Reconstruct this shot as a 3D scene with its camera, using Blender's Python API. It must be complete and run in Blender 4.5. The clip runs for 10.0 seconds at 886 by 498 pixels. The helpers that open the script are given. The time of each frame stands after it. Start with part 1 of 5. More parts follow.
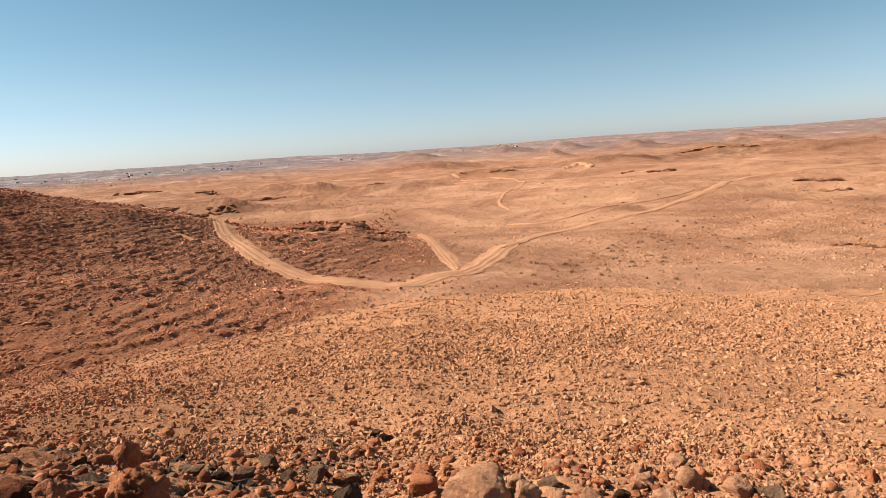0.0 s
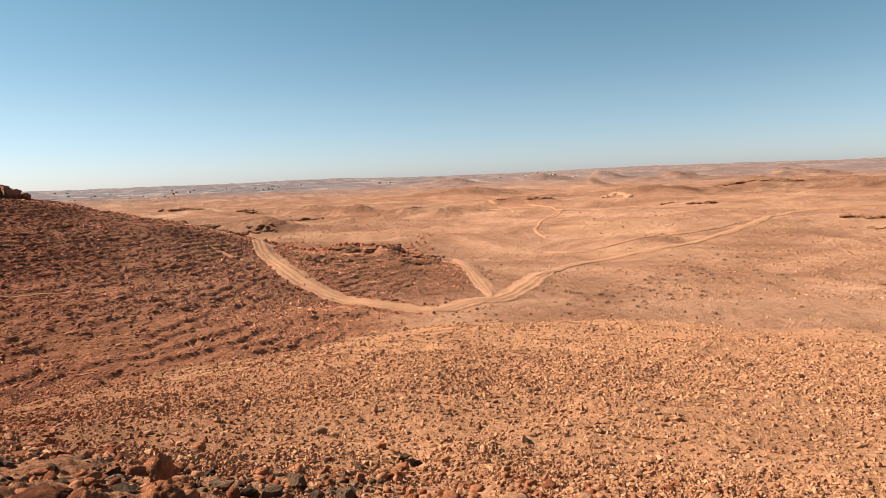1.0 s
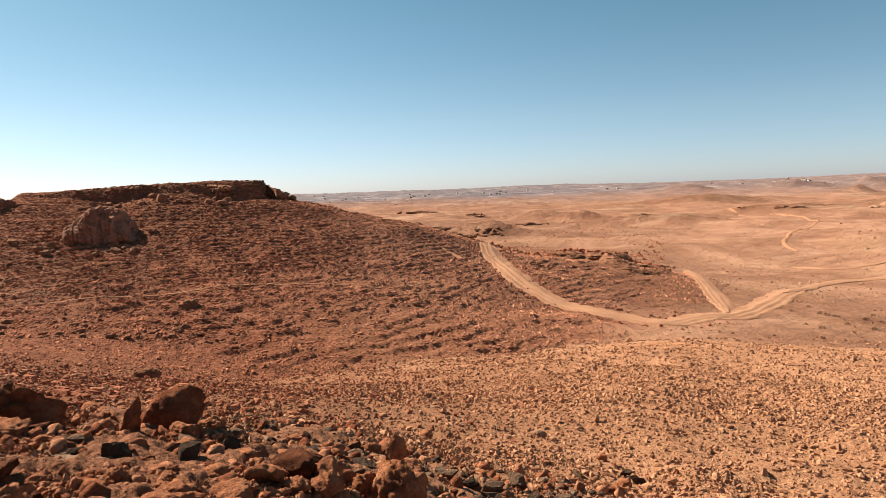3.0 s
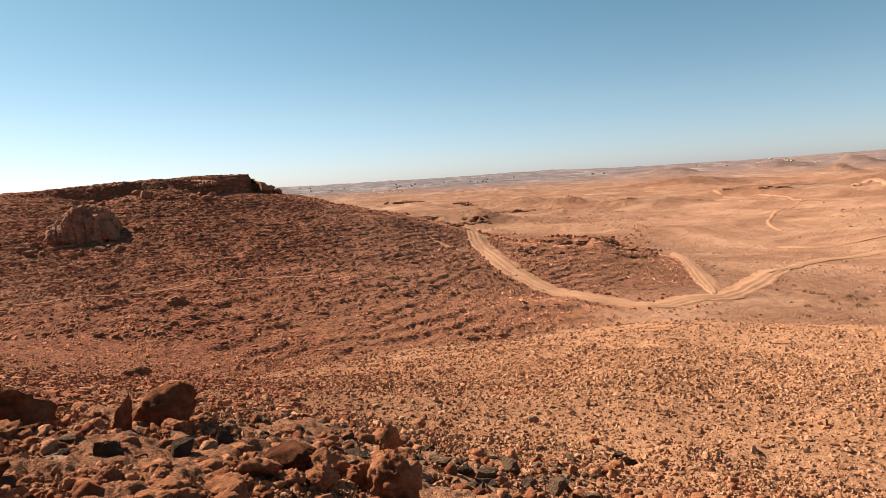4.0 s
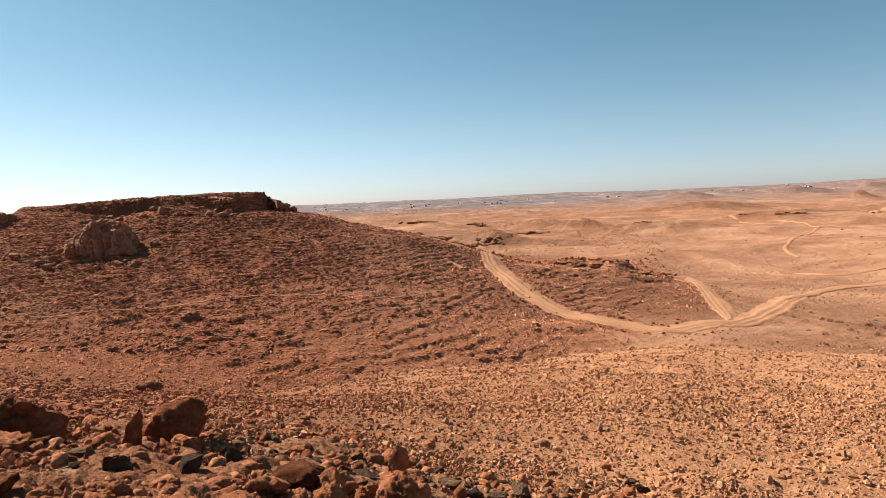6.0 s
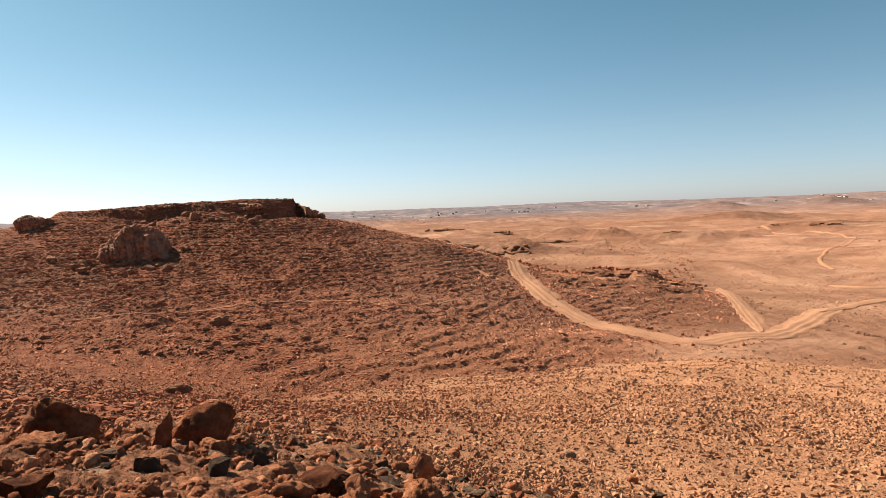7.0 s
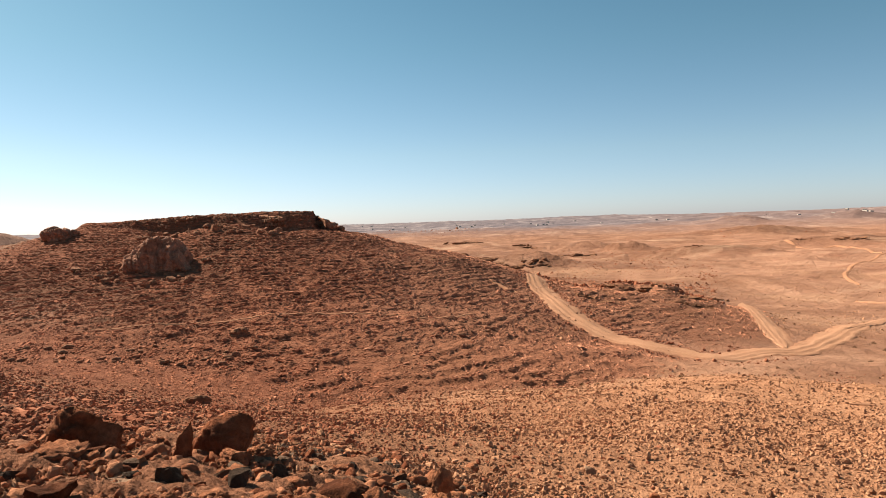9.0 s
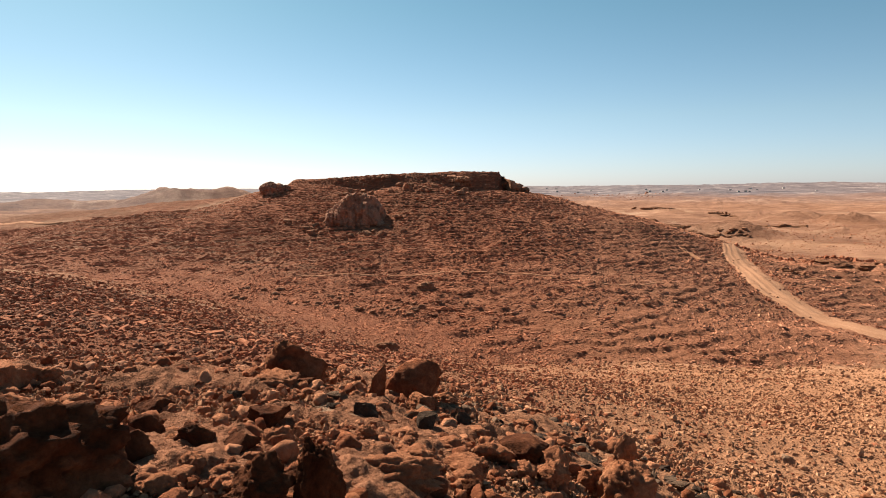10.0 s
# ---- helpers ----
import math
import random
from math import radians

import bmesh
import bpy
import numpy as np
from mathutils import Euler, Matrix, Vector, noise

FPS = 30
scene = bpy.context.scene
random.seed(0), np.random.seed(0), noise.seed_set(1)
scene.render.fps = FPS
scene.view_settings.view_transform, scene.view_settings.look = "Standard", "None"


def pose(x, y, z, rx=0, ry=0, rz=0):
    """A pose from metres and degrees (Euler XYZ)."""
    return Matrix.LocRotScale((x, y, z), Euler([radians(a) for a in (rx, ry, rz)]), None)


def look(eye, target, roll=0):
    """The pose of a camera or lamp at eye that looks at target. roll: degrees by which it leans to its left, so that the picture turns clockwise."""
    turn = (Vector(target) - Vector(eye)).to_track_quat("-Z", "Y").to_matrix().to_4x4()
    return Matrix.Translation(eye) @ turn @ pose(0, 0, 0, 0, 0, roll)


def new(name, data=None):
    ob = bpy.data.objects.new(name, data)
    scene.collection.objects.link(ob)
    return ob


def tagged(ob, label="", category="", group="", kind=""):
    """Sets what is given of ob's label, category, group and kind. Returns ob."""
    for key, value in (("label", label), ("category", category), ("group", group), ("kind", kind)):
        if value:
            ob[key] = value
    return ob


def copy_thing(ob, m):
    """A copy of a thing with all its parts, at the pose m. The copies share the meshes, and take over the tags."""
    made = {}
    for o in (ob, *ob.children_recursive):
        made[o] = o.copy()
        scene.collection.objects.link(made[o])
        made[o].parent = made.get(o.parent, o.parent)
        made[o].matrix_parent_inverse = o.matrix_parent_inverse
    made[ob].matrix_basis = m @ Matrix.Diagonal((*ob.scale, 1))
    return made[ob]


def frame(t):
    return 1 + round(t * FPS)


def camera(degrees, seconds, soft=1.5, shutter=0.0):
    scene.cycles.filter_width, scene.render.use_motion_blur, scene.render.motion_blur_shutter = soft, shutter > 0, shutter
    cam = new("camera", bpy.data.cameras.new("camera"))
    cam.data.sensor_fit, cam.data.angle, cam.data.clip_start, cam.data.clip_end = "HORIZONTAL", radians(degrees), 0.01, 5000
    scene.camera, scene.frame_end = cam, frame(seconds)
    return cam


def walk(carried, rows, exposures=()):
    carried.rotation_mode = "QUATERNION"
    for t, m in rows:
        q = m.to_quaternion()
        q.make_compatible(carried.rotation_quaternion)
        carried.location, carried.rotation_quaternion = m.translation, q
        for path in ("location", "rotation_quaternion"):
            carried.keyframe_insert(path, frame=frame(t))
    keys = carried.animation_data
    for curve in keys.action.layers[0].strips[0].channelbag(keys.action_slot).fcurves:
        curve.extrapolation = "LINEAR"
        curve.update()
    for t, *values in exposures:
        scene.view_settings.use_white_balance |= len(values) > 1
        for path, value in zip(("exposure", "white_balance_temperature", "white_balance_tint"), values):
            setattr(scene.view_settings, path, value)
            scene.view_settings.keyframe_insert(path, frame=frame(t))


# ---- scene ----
EYE = 1.6
cam = camera(68.0, 10.0, soft=0.6)


def aim(x, y, z, yaw, pitch, roll):
    """The camera at x, y, z, turned by yaw to the left of +y, up by pitch, and rolled."""
    a, b = radians(yaw), radians(pitch)
    way = Vector((-math.sin(a) * math.cos(b), math.cos(a) * math.cos(b), math.sin(b)))
    eye = Vector((x, y, z))
    return look(eye, eye + way, roll)


# seconds, x, y, z, yaw, pitch, roll
PATH = [
    (0, 0.068, -0.002, 1.640, 2.39, -8.76, -3.81),
    (0.5, 0.071, -0.010, 1.643, 3.49, -8.21, -4.26),
    (1, 0.058, -0.003, 1.638, 5.33, -6.41, -2.26),
    (1.5, 0.047, 0.002, 1.632, 9.60, -5.03, -0.98),
    (2, 0.038, 0.003, 1.627, 9.22, -5.33, -1.44),
    (2.5, 0.021, 0.009, 1.619, 20.25, -4.80, -2.68),
    (3, 0.011, 0.015, 1.613, 24.74, -5.21, -1.99),
    (3.2, 0.010, 0.015, 1.612, 23.93, -5.67, -2.79),
    (4.5, 0.012, 0.015, 1.612, 23.78, -6.22, -3.58),
    (5, 0.013, 0.019, 1.611, 23.82, -5.85, -3.38),
    (5.5, 0.011, 0.019, 1.611, 24.35, -5.27, -3.02),
    (6.8, 0.012, 0.013, 1.613, 26.28, -3.37, -2.03),
    (7, 0.014, 0.008, 1.616, 27.10, -3.59, -2.14),
    (7.5, 0.014, 0.008, 1.617, 27.84, -3.12, -1.92),
    (8, 0.014, 0.007, 1.618, 27.88, -3.15, -1.97),
    (8.5, 0.013, 0.005, 1.618, 27.97, -2.77, -2.00),
    (9, 0.004, 0.003, 1.615, 28.68, -2.41, -1.93),
    (9.5, -0.015, -0.001, 1.606, 35.69, -3.39, -0.05),
    (10, -0.040, -0.007, 1.595, 44.62, -5.38, -0.61),
]
walk(cam, [(r[0], aim(*r[1:])) for r in PATH])

# ---- light ----
SUN_AZ, SUN_EL = 82.0, 40.0          # azimuth to the left of +y, elevation
world = bpy.data.worlds.new("sky")
scene.world = world
world.use_nodes = True
wn = world.node_tree.nodes
sky = wn.new("ShaderNodeTexSky")
sky.sky_type = "NISHITA"
sky.sun_disc = False
sky.sun_elevation, sky.sun_rotation = radians(SUN_EL), radians(360 - SUN_AZ)
sky.altitude, sky.air_density, sky.dust_density, sky.ozone_density = 500, 0.78, 0.5, 3.4
wn["Background"].inputs["Strength"].default_value = 0.05
tint = wn.new("ShaderNodeMix")
tint.data_type, tint.blend_type = "RGBA", "MULTIPLY"
tint.inputs[0].default_value = 1.0
dirs = wn.new("ShaderNodeTexCoord")
split = wn.new("ShaderNodeSeparateXYZ")
haze = wn.new("ShaderNodeValToRGB")
for _ in range(2):
    haze.color_ramp.elements.new(0.5)
for e, (p, c) in zip(haze.color_ramp.elements, ((0.0, (0.95, 0.92, 1.02)), (0.10, (1.03, 1.02, 0.89)), (0.25, (0.86, 1.04, 0.83)), (0.36, (0.76, 1.02, 0.81)))):
    e.position, e.color = p, (*c, 1)
world.node_tree.links.new(dirs.outputs["Generated"], split.inputs[0])
world.node_tree.links.new(split.outputs[2], haze.inputs[0])
world.node_tree.links.new(haze.outputs[0], tint.inputs[7])
world.node_tree.links.new(sky.outputs[0], tint.inputs[6])
world.node_tree.links.new(tint.outputs[2], wn["Background"].inputs["Color"])
sun = new("sun", bpy.data.lights.new("sun", "SUN"))
sun.data.energy, sun.data.angle, sun.data.color = 5.0, radians(0.53), (1.0, 0.89, 0.74)
sa, se = radians(SUN_AZ), radians(SUN_EL)
sun.matrix_world = look((-40 * math.sin(sa), 40 * math.cos(sa), 60), (-40 * math.sin(sa) + math.sin(sa) * math.cos(se), 40 * math.cos(sa) - math.cos(sa) * math.cos(se), 60 - math.sin(se)))
scene.view_settings.exposure = 1.31


# ---- materials ----
def material(name, rough=0.95):
    m = bpy.data.materials.new(name)
    m.use_nodes = True
    n = m.node_tree.nodes
    b = n["Principled BSDF"]
    b.inputs["Roughness"].default_value = rough
    b.inputs["Specular IOR Level"].default_value = 0.05
    return m, n, m.node_tree.links, b


def noise_tex(n, l, vec, scale, detail=4.0, rough=0.6, dist=0.0):
    t = n.new("ShaderNodeTexNoise")
    t.inputs["Scale"].default_value, t.inputs["Detail"].default_value = scale, detail
    t.inputs["Roughness"].default_value, t.inputs["Distortion"].default_value = rough, dist
    l.new(vec, t.inputs["Vector"])
    return t.outputs["Fac"]


def ramp(n, l, fac, stops):
    r = n.new("ShaderNodeValToRGB")
    while len(r.color_ramp.elements) < len(stops):
        r.color_ramp.elements.new(0.5)
    for e, (p, c) in zip(r.color_ramp.elements, stops):
        e.position, e.color = p, (*c, 1)
    l.new(fac, r.inputs["Fac"])
    return r.outputs["Color"]


def mix(n, l, fac, a, b, mode="MIX"):
    m = n.new("ShaderNodeMix")
    m.data_type, m.blend_type = "RGBA", mode
    for sock, v in ((m.inputs[0], fac), (m.inputs[6], a), (m.inputs[7], b)):
        if isinstance(v, (int, float)):
            sock.default_value = v
        elif isinstance(v, tuple):
            sock.default_value = (*v, 1)
        else:
            l.new(v, sock)
    return m.outputs[2]


def bump(n, l, b, height, strength, distance):
    k = n.new("ShaderNodeBump")
    k.inputs["Strength"].default_value, k.inputs["Distance"].default_value = strength, distance
    l.new(height, k.inputs["Height"])
    l.new(k.outputs["Normal"], b.inputs["Normal"])


def attribute(n, name):
    a = n.new("ShaderNodeAttribute")
    a.attribute_name = name
    return a.outputs["Fac"]


def math_node(n, l, op, a, b, c=0.0):
    k = n.new("ShaderNodeMath")
    k.operation = op
    for sock, v in zip(k.inputs, (a, b, c)):
        if isinstance(v, (int, float)):
            sock.default_value = v
        else:
            l.new(v, sock)
    return k.outputs[0]


def stretched(n, l, pos, x, y, z):
    k = n.new("ShaderNodeVectorMath")
    k.operation = "MULTIPLY"
    k.inputs[1].default_value = (x, y, z)
    l.new(pos, k.inputs[0])
    return k.outputs[0]


def ground_material():
    m, n, l, b = material("desert_ground")
    pos = n.new("ShaderNodeNewGeometry").outputs["Position"]
    rocky, plain, brown, distant, pale = (attribute(n, k) for k in ("rocky", "plain", "brown", "distant", "pale"))
    big = noise_tex(n, l, pos, 0.03, 5, 0.6)
    mid = noise_tex(n, l, pos, 0.45, 6, 0.62)
    fine = noise_tex(n, l, pos, 9.0, 6, 0.72)
    grit = noise_tex(n, l, pos, 34.0, 4, 0.7)
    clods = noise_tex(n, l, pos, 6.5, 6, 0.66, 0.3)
    sand = ramp(n, l, mid, [(0.3, (0.315, 0.144, 0.077)), (0.5, (0.395, 0.191, 0.104)), (0.72, (0.475, 0.245, 0.136))])
    sand = mix(n, l, 0.45, sand, ramp(n, l, big, [(0.35, (0.36, 0.172, 0.089)), (0.65, (0.485, 0.252, 0.138))]))
    # shade of the crevices between clods, painted in as darker sand
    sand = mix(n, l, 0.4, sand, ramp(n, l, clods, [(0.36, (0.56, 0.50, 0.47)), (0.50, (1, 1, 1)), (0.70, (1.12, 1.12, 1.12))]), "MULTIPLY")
    # thin rock layers, darker and paler by turns, under lumpy soil
    strata = noise_tex(n, l, stretched(n, l, pos, 0.5, 0.5, 7.0), 1.0, 5, 0.62)
    lumps = noise_tex(n, l, pos, 4.2, 7, 0.7)
    rock = ramp(n, l, strata, [(0.36, (0.205, 0.071, 0.038)), (0.50, (0.315, 0.116, 0.063)), (0.63, (0.425, 0.173, 0.097))])
    rock = mix(n, l, 0.45, rock, ramp(n, l, lumps, [(0.36, (0.205, 0.071, 0.038)), (0.62, (0.415, 0.165, 0.091))]))
    gravel = ramp(n, l, noise_tex(n, l, stretched(n, l, pos, 1.0, 1.0, 3.0), 0.06, 9, 0.72, 0.6), [(0.34, (0.235, 0.112, 0.070)), (0.5, (0.37, 0.190, 0.118)), (0.66, (0.51, 0.285, 0.182))])
    col = mix(n, l, plain, sand, gravel)
    col = mix(n, l, rocky, col, rock)
    scree = ramp(n, l, noise_tex(n, l, pos, 0.05, 9, 0.76, 0.6), [(0.34, (0.135, 0.062, 0.037)), (0.52, (0.265, 0.132, 0.080)), (0.66, (0.395, 0.218, 0.138))])
    col = mix(n, l, brown, col, scree)
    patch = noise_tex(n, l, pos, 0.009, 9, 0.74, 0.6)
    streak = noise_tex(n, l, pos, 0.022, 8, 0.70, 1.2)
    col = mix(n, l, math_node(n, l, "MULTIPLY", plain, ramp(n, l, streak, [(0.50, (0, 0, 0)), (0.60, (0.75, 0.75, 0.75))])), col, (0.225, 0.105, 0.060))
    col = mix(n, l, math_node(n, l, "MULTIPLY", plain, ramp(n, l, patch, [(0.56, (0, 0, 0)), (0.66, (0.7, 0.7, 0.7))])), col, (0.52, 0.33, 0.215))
    # air haze over the far land, put into the ground colour as grey-lilac
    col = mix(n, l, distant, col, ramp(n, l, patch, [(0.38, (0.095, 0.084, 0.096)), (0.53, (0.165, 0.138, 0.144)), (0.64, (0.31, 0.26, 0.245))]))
    col = mix(n, l, pale, col, (0.44, 0.245, 0.145))
    col = mix(n, l, 0.5, col, ramp(n, l, fine, [(0.28, (0.5, 0.46, 0.43)), (0.52, (1, 1, 1)), (0.75, (1.12, 1.12, 1.12))]), "MULTIPLY")
    col = mix(n, l, 0.35, col, ramp(n, l, grit, [(0.34, (0.5, 0.47, 0.45)), (0.5, (1, 1, 1))]), "MULTIPLY")
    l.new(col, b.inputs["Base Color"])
    small = math_node(n, l, "MULTIPLY_ADD", fine, 0.55, math_node(n, l, "MULTIPLY_ADD", grit, 0.16, clods))
    k = n.new("ShaderNodeBump")
    k.inputs["Strength"].default_value, k.inputs["Distance"].default_value = 1.0, 0.6
    l.new(math_node(n, l, "MULTIPLY", math_node(n, l, "ADD", strata, lumps), rocky), k.inputs["Height"])
    k3 = n.new("ShaderNodeBump")
    k3.inputs["Strength"].default_value, k3.inputs["Distance"].default_value = 1.0, 1.3
    l.new(math_node(n, l, "MULTIPLY", noise_tex(n, l, pos, 0.35, 7, 0.68, 0.5), plain), k3.inputs["Height"])
    l.new(k.outputs["Normal"], k3.inputs["Normal"])
    k2 = n.new("ShaderNodeBump")
    k2.inputs["Strength"].default_value, k2.inputs["Distance"].default_value = 1.0, 0.11
    l.new(math_node(n, l, "MULTIPLY", small, attribute(n, "open_slope")), k2.inputs["Height"])
    l.new(k3.outputs["Normal"], k2.inputs["Normal"])
    l.new(k2.outputs["Normal"], b.inputs["Normal"])
    return m


def stone_material(name, dark, lit, pale, relief=0.022):
    m, n, l, b = material(name)
    g = n.new("ShaderNodeNewGeometry")
    pos = g.outputs["Position"]
    rnd = ramp(n, l, g.outputs["Random Per Island"], [(0.0, dark), (0.5, lit), (1.0, pale)])
    f = noise_tex(n, l, pos, 28, 6, 0.72)
    col = mix(n, l, 0.6, rnd, ramp(n, l, f, [(0.3, (0.4, 0.38, 0.36)), (0.65, (1, 1, 1))]), "MULTIPLY")
    l.new(col, b.inputs["Base Color"])
    bump(n, l, b, f, 0.9, relief)
    return m


def rock_material(name, dark, lit, pale, scale=6.0):
    m, n, l, b = material(name)
    tc = n.new("ShaderNodeTexCoord").outputs["Object"]
    a = noise_tex(n, l, tc, scale * 0.35, 6, 0.65, 0.4)
    f = noise_tex(n, l, tc, scale * 3, 6, 0.7)
    col = ramp(n, l, a, [(0.3, dark), (0.5, lit), (0.75, pale)])
    col = mix(n, l, 0.7, col, ramp(n, l, f, [(0.3, (0.45, 0.42, 0.4)), (0.62, (1, 1, 1))]), "MULTIPLY")
    l.new(col, b.inputs["Base Color"])
    both = n.new("ShaderNodeMath")
    both.operation = "MULTIPLY_ADD"
    both.inputs[1].default_value = 2.0
    l.new(noise_tex(n, l, tc, scale * 1.3, 7, 0.72, 0.3), both.inputs[0])
    l.new(f, both.inputs[2])
    bump(n, l, b, both.outputs[0], 1.0, 0.3 / scale)
    return m


M_GROUND = ground_material()
M_STONE = stone_material("loose_stone", (0.29, 0.134, 0.070), (0.40, 0.196, 0.106), (0.51, 0.268, 0.15))
M_FLINT = stone_material("flint_rubble", (0.030, 0.018, 0.013), (0.086, 0.054, 0.038), (0.258, 0.156, 0.098))
M_DEBRIS = stone_material("hill_debris", (0.235, 0.079, 0.041), (0.345, 0.126, 0.066), (0.46, 0.185, 0.099))
M_CLOD = stone_material("rubble_clod", (0.21, 0.066, 0.031), (0.39, 0.141, 0.068), (0.62, 0.275, 0.147), 0.06)
M_BROWN = stone_material("brown_stone", (0.13, 0.055, 0.033), (0.235, 0.103, 0.061), (0.40, 0.19, 0.112))
M_SCREE = stone_material("hill_scree", (0.31, 0.126, 0.071), (0.42, 0.178, 0.102), (0.54, 0.246, 0.143))
M_ROCK = rock_material("red_sandstone", (0.18, 0.064, 0.031), (0.395, 0.155, 0.077), (0.60, 0.28, 0.148), 13.0)
# weathered sandstone, its colour darkened partway for the boulder's shaded face
M_BOULDER = rock_material("weathered_shade_sandstone", (0.105, 0.032, 0.015), (0.25, 0.085, 0.040), (0.46, 0.205, 0.108), 13.0)
M_TAN = rock_material("tan_sandstone", (0.29, 0.14, 0.078), (0.45, 0.235, 0.137), (0.58, 0.33, 0.205), 13.0)
# red sandstone with the deep shade of backlit faces put into its colour
M_SHADE_ROCK = rock_material("shade_darkened_sandstone", (0.045, 0.014, 0.006), (0.125, 0.042, 0.019), (0.33, 0.13, 0.062), 13.0)
M_BLACK = rock_material("dark_flint", (0.039, 0.023, 0.016), (0.082, 0.051, 0.034), (0.163, 0.102, 0.070), 12.0)
M_GREY = rock_material("grey_stone", (0.103, 0.057, 0.034), (0.189, 0.115, 0.074), (0.284, 0.184, 0.127))
M_PALE = rock_material("pale_stone", (0.292, 0.160, 0.098), (0.404, 0.246, 0.156), (0.499, 0.336, 0.234))
M_LEDGE = rock_material("ledge_rock", (0.215, 0.094, 0.051), (0.344, 0.164, 0.090), (0.473, 0.246, 0.139), 0.8)
M_OUTCROP = rock_material("outcrop_rock", (0.24, 0.112, 0.068), (0.44, 0.215, 0.135), (0.56, 0.31, 0.205), 1.0)
M_CLIFF = rock_material("cap_rock", (0.20, 0.088, 0.050), (0.37, 0.175, 0.100), (0.50, 0.27, 0.165), 1.2)


def track_material(name, low, high, edge):
    """Dust ground fine by wheels: streaks along the ruts, and soil creeping in from the edges."""
    m, n, l, b = material(name)
    pos = n.new("ShaderNodeNewGeometry").outputs["Position"]
    across, along = attribute(n, "across"), attribute(n, "along")
    xy = n.new("ShaderNodeCombineXYZ")
    l.new(math_node(n, l, "MULTIPLY", across, 5.0), xy.inputs[0])
    l.new(math_node(n, l, "MULTIPLY", along, 0.10), xy.inputs[1])
    rut = noise_tex(n, l, xy.outputs[0], 1.0, 5, 0.65, 0.3)
    a = noise_tex(n, l, pos, 0.5, 5, 0.65)
    f = noise_tex(n, l, pos, 7, 5, 0.7)
    col = ramp(n, l, rut, [(0.33, low), (0.62, high)])
    col = mix(n, l, 0.35, col, ramp(n, l, a, [(0.3, low), (0.7, high)]))
    reach = math_node(n, l, "MULTIPLY_ADD", math_node(n, l, "SUBTRACT", noise_tex(n, l, pos, 1.3, 6, 0.7), 0.5), 1.5, math_node(n, l, "ABSOLUTE", across, 0.0))
    col = mix(n, l, ramp(n, l, reach, [(0.62, (0, 0, 0)), (0.95, (1, 1, 1))]), col, edge)
    col = mix(n, l, 0.5, col, ramp(n, l, f, [(0.3, (0.55, 0.5, 0.46)), (0.6, (1, 1, 1))]), "MULTIPLY")
    l.new(col, b.inputs["Base Color"])
    bump(n, l, b, math_node(n, l, "ADD", f, rut), 0.7, 0.06)
    return m


def plain_material(name, low, high, scale):
    m, n, l, b = material(name)
    tc = n.new("ShaderNodeTexCoord").outputs["Object"]
    l.new(ramp(n, l, noise_tex(n, l, tc, scale, 4, 0.6), [(0.3, low), (0.7, high)]), b.inputs["Base Color"])
    return m


M_TRACK = track_material("pale_track_dust", (0.31, 0.152, 0.085), (0.435, 0.234, 0.138), (0.315, 0.143, 0.079))
M_PATH = track_material("worn_path_dust", (0.33, 0.150, 0.080), (0.44, 0.225, 0.128), (0.32, 0.135, 0.07))
M_TWIG = plain_material("dry_twig", (0.10, 0.065, 0.04), (0.18, 0.12, 0.075), 9)
M_LEAF = plain_material("dusty_leaf", (0.07, 0.035, 0.015), (0.12, 0.064, 0.028), 4)
M_WALL = plain_material("limewashed_wall", (0.50, 0.43, 0.36), (0.64, 0.57, 0.50), 0.3)
M_ROOF = plain_material("flat_roof_screed", (0.42, 0.36, 0.30), (0.55, 0.48, 0.40), 0.4)
M_DARK = plain_material("dark_opening", (0.03, 0.028, 0.026), (0.06, 0.055, 0.05), 1.0)


# ---- terrain ----
def hash2(i, j, k):
    v = np.sin(i * 127.1 + j * 311.7 + k * 74.7) * 43758.5453
    return v - np.floor(v)


def vnoise(x, y, k=0.0):
    i, j = np.floor(x), np.floor(y)
    u, v = x - i, y - j
    u, v = u * u * (3 - 2 * u), v * v * (3 - 2 * v)
    a, b = hash2(i, j, k), hash2(i + 1, j, k)
    c, d = hash2(i, j + 1, k), hash2(i + 1, j + 1, k)
    return 2 * (a + (b - a) * u + (c - a) * v + (a - b - c + d) * u * v) - 1


def fbm(x, y, k=0.0, octaves=4, gain=0.5):
    t, w = 0.0, 1.0
    for o in range(octaves):
        t = t + w * vnoise(x * 2 ** o + 17.3 * o, y * 2 ** o - 9.1 * o, k + o)
        w *= gain
    return t


def smax(a, b, k):
    h = np.clip(0.5 + 0.5 * (a - b) / k, 0, 1)
    return b + (a - b) * h + k * h * (1 - h)


def at_az(az, d):
    a = math.radians(az)
    return -d * math.sin(a), d * math.cos(a)


def sigm(v):
    return 1 / (1 + np.exp(-np.clip(v, -40, 40)))


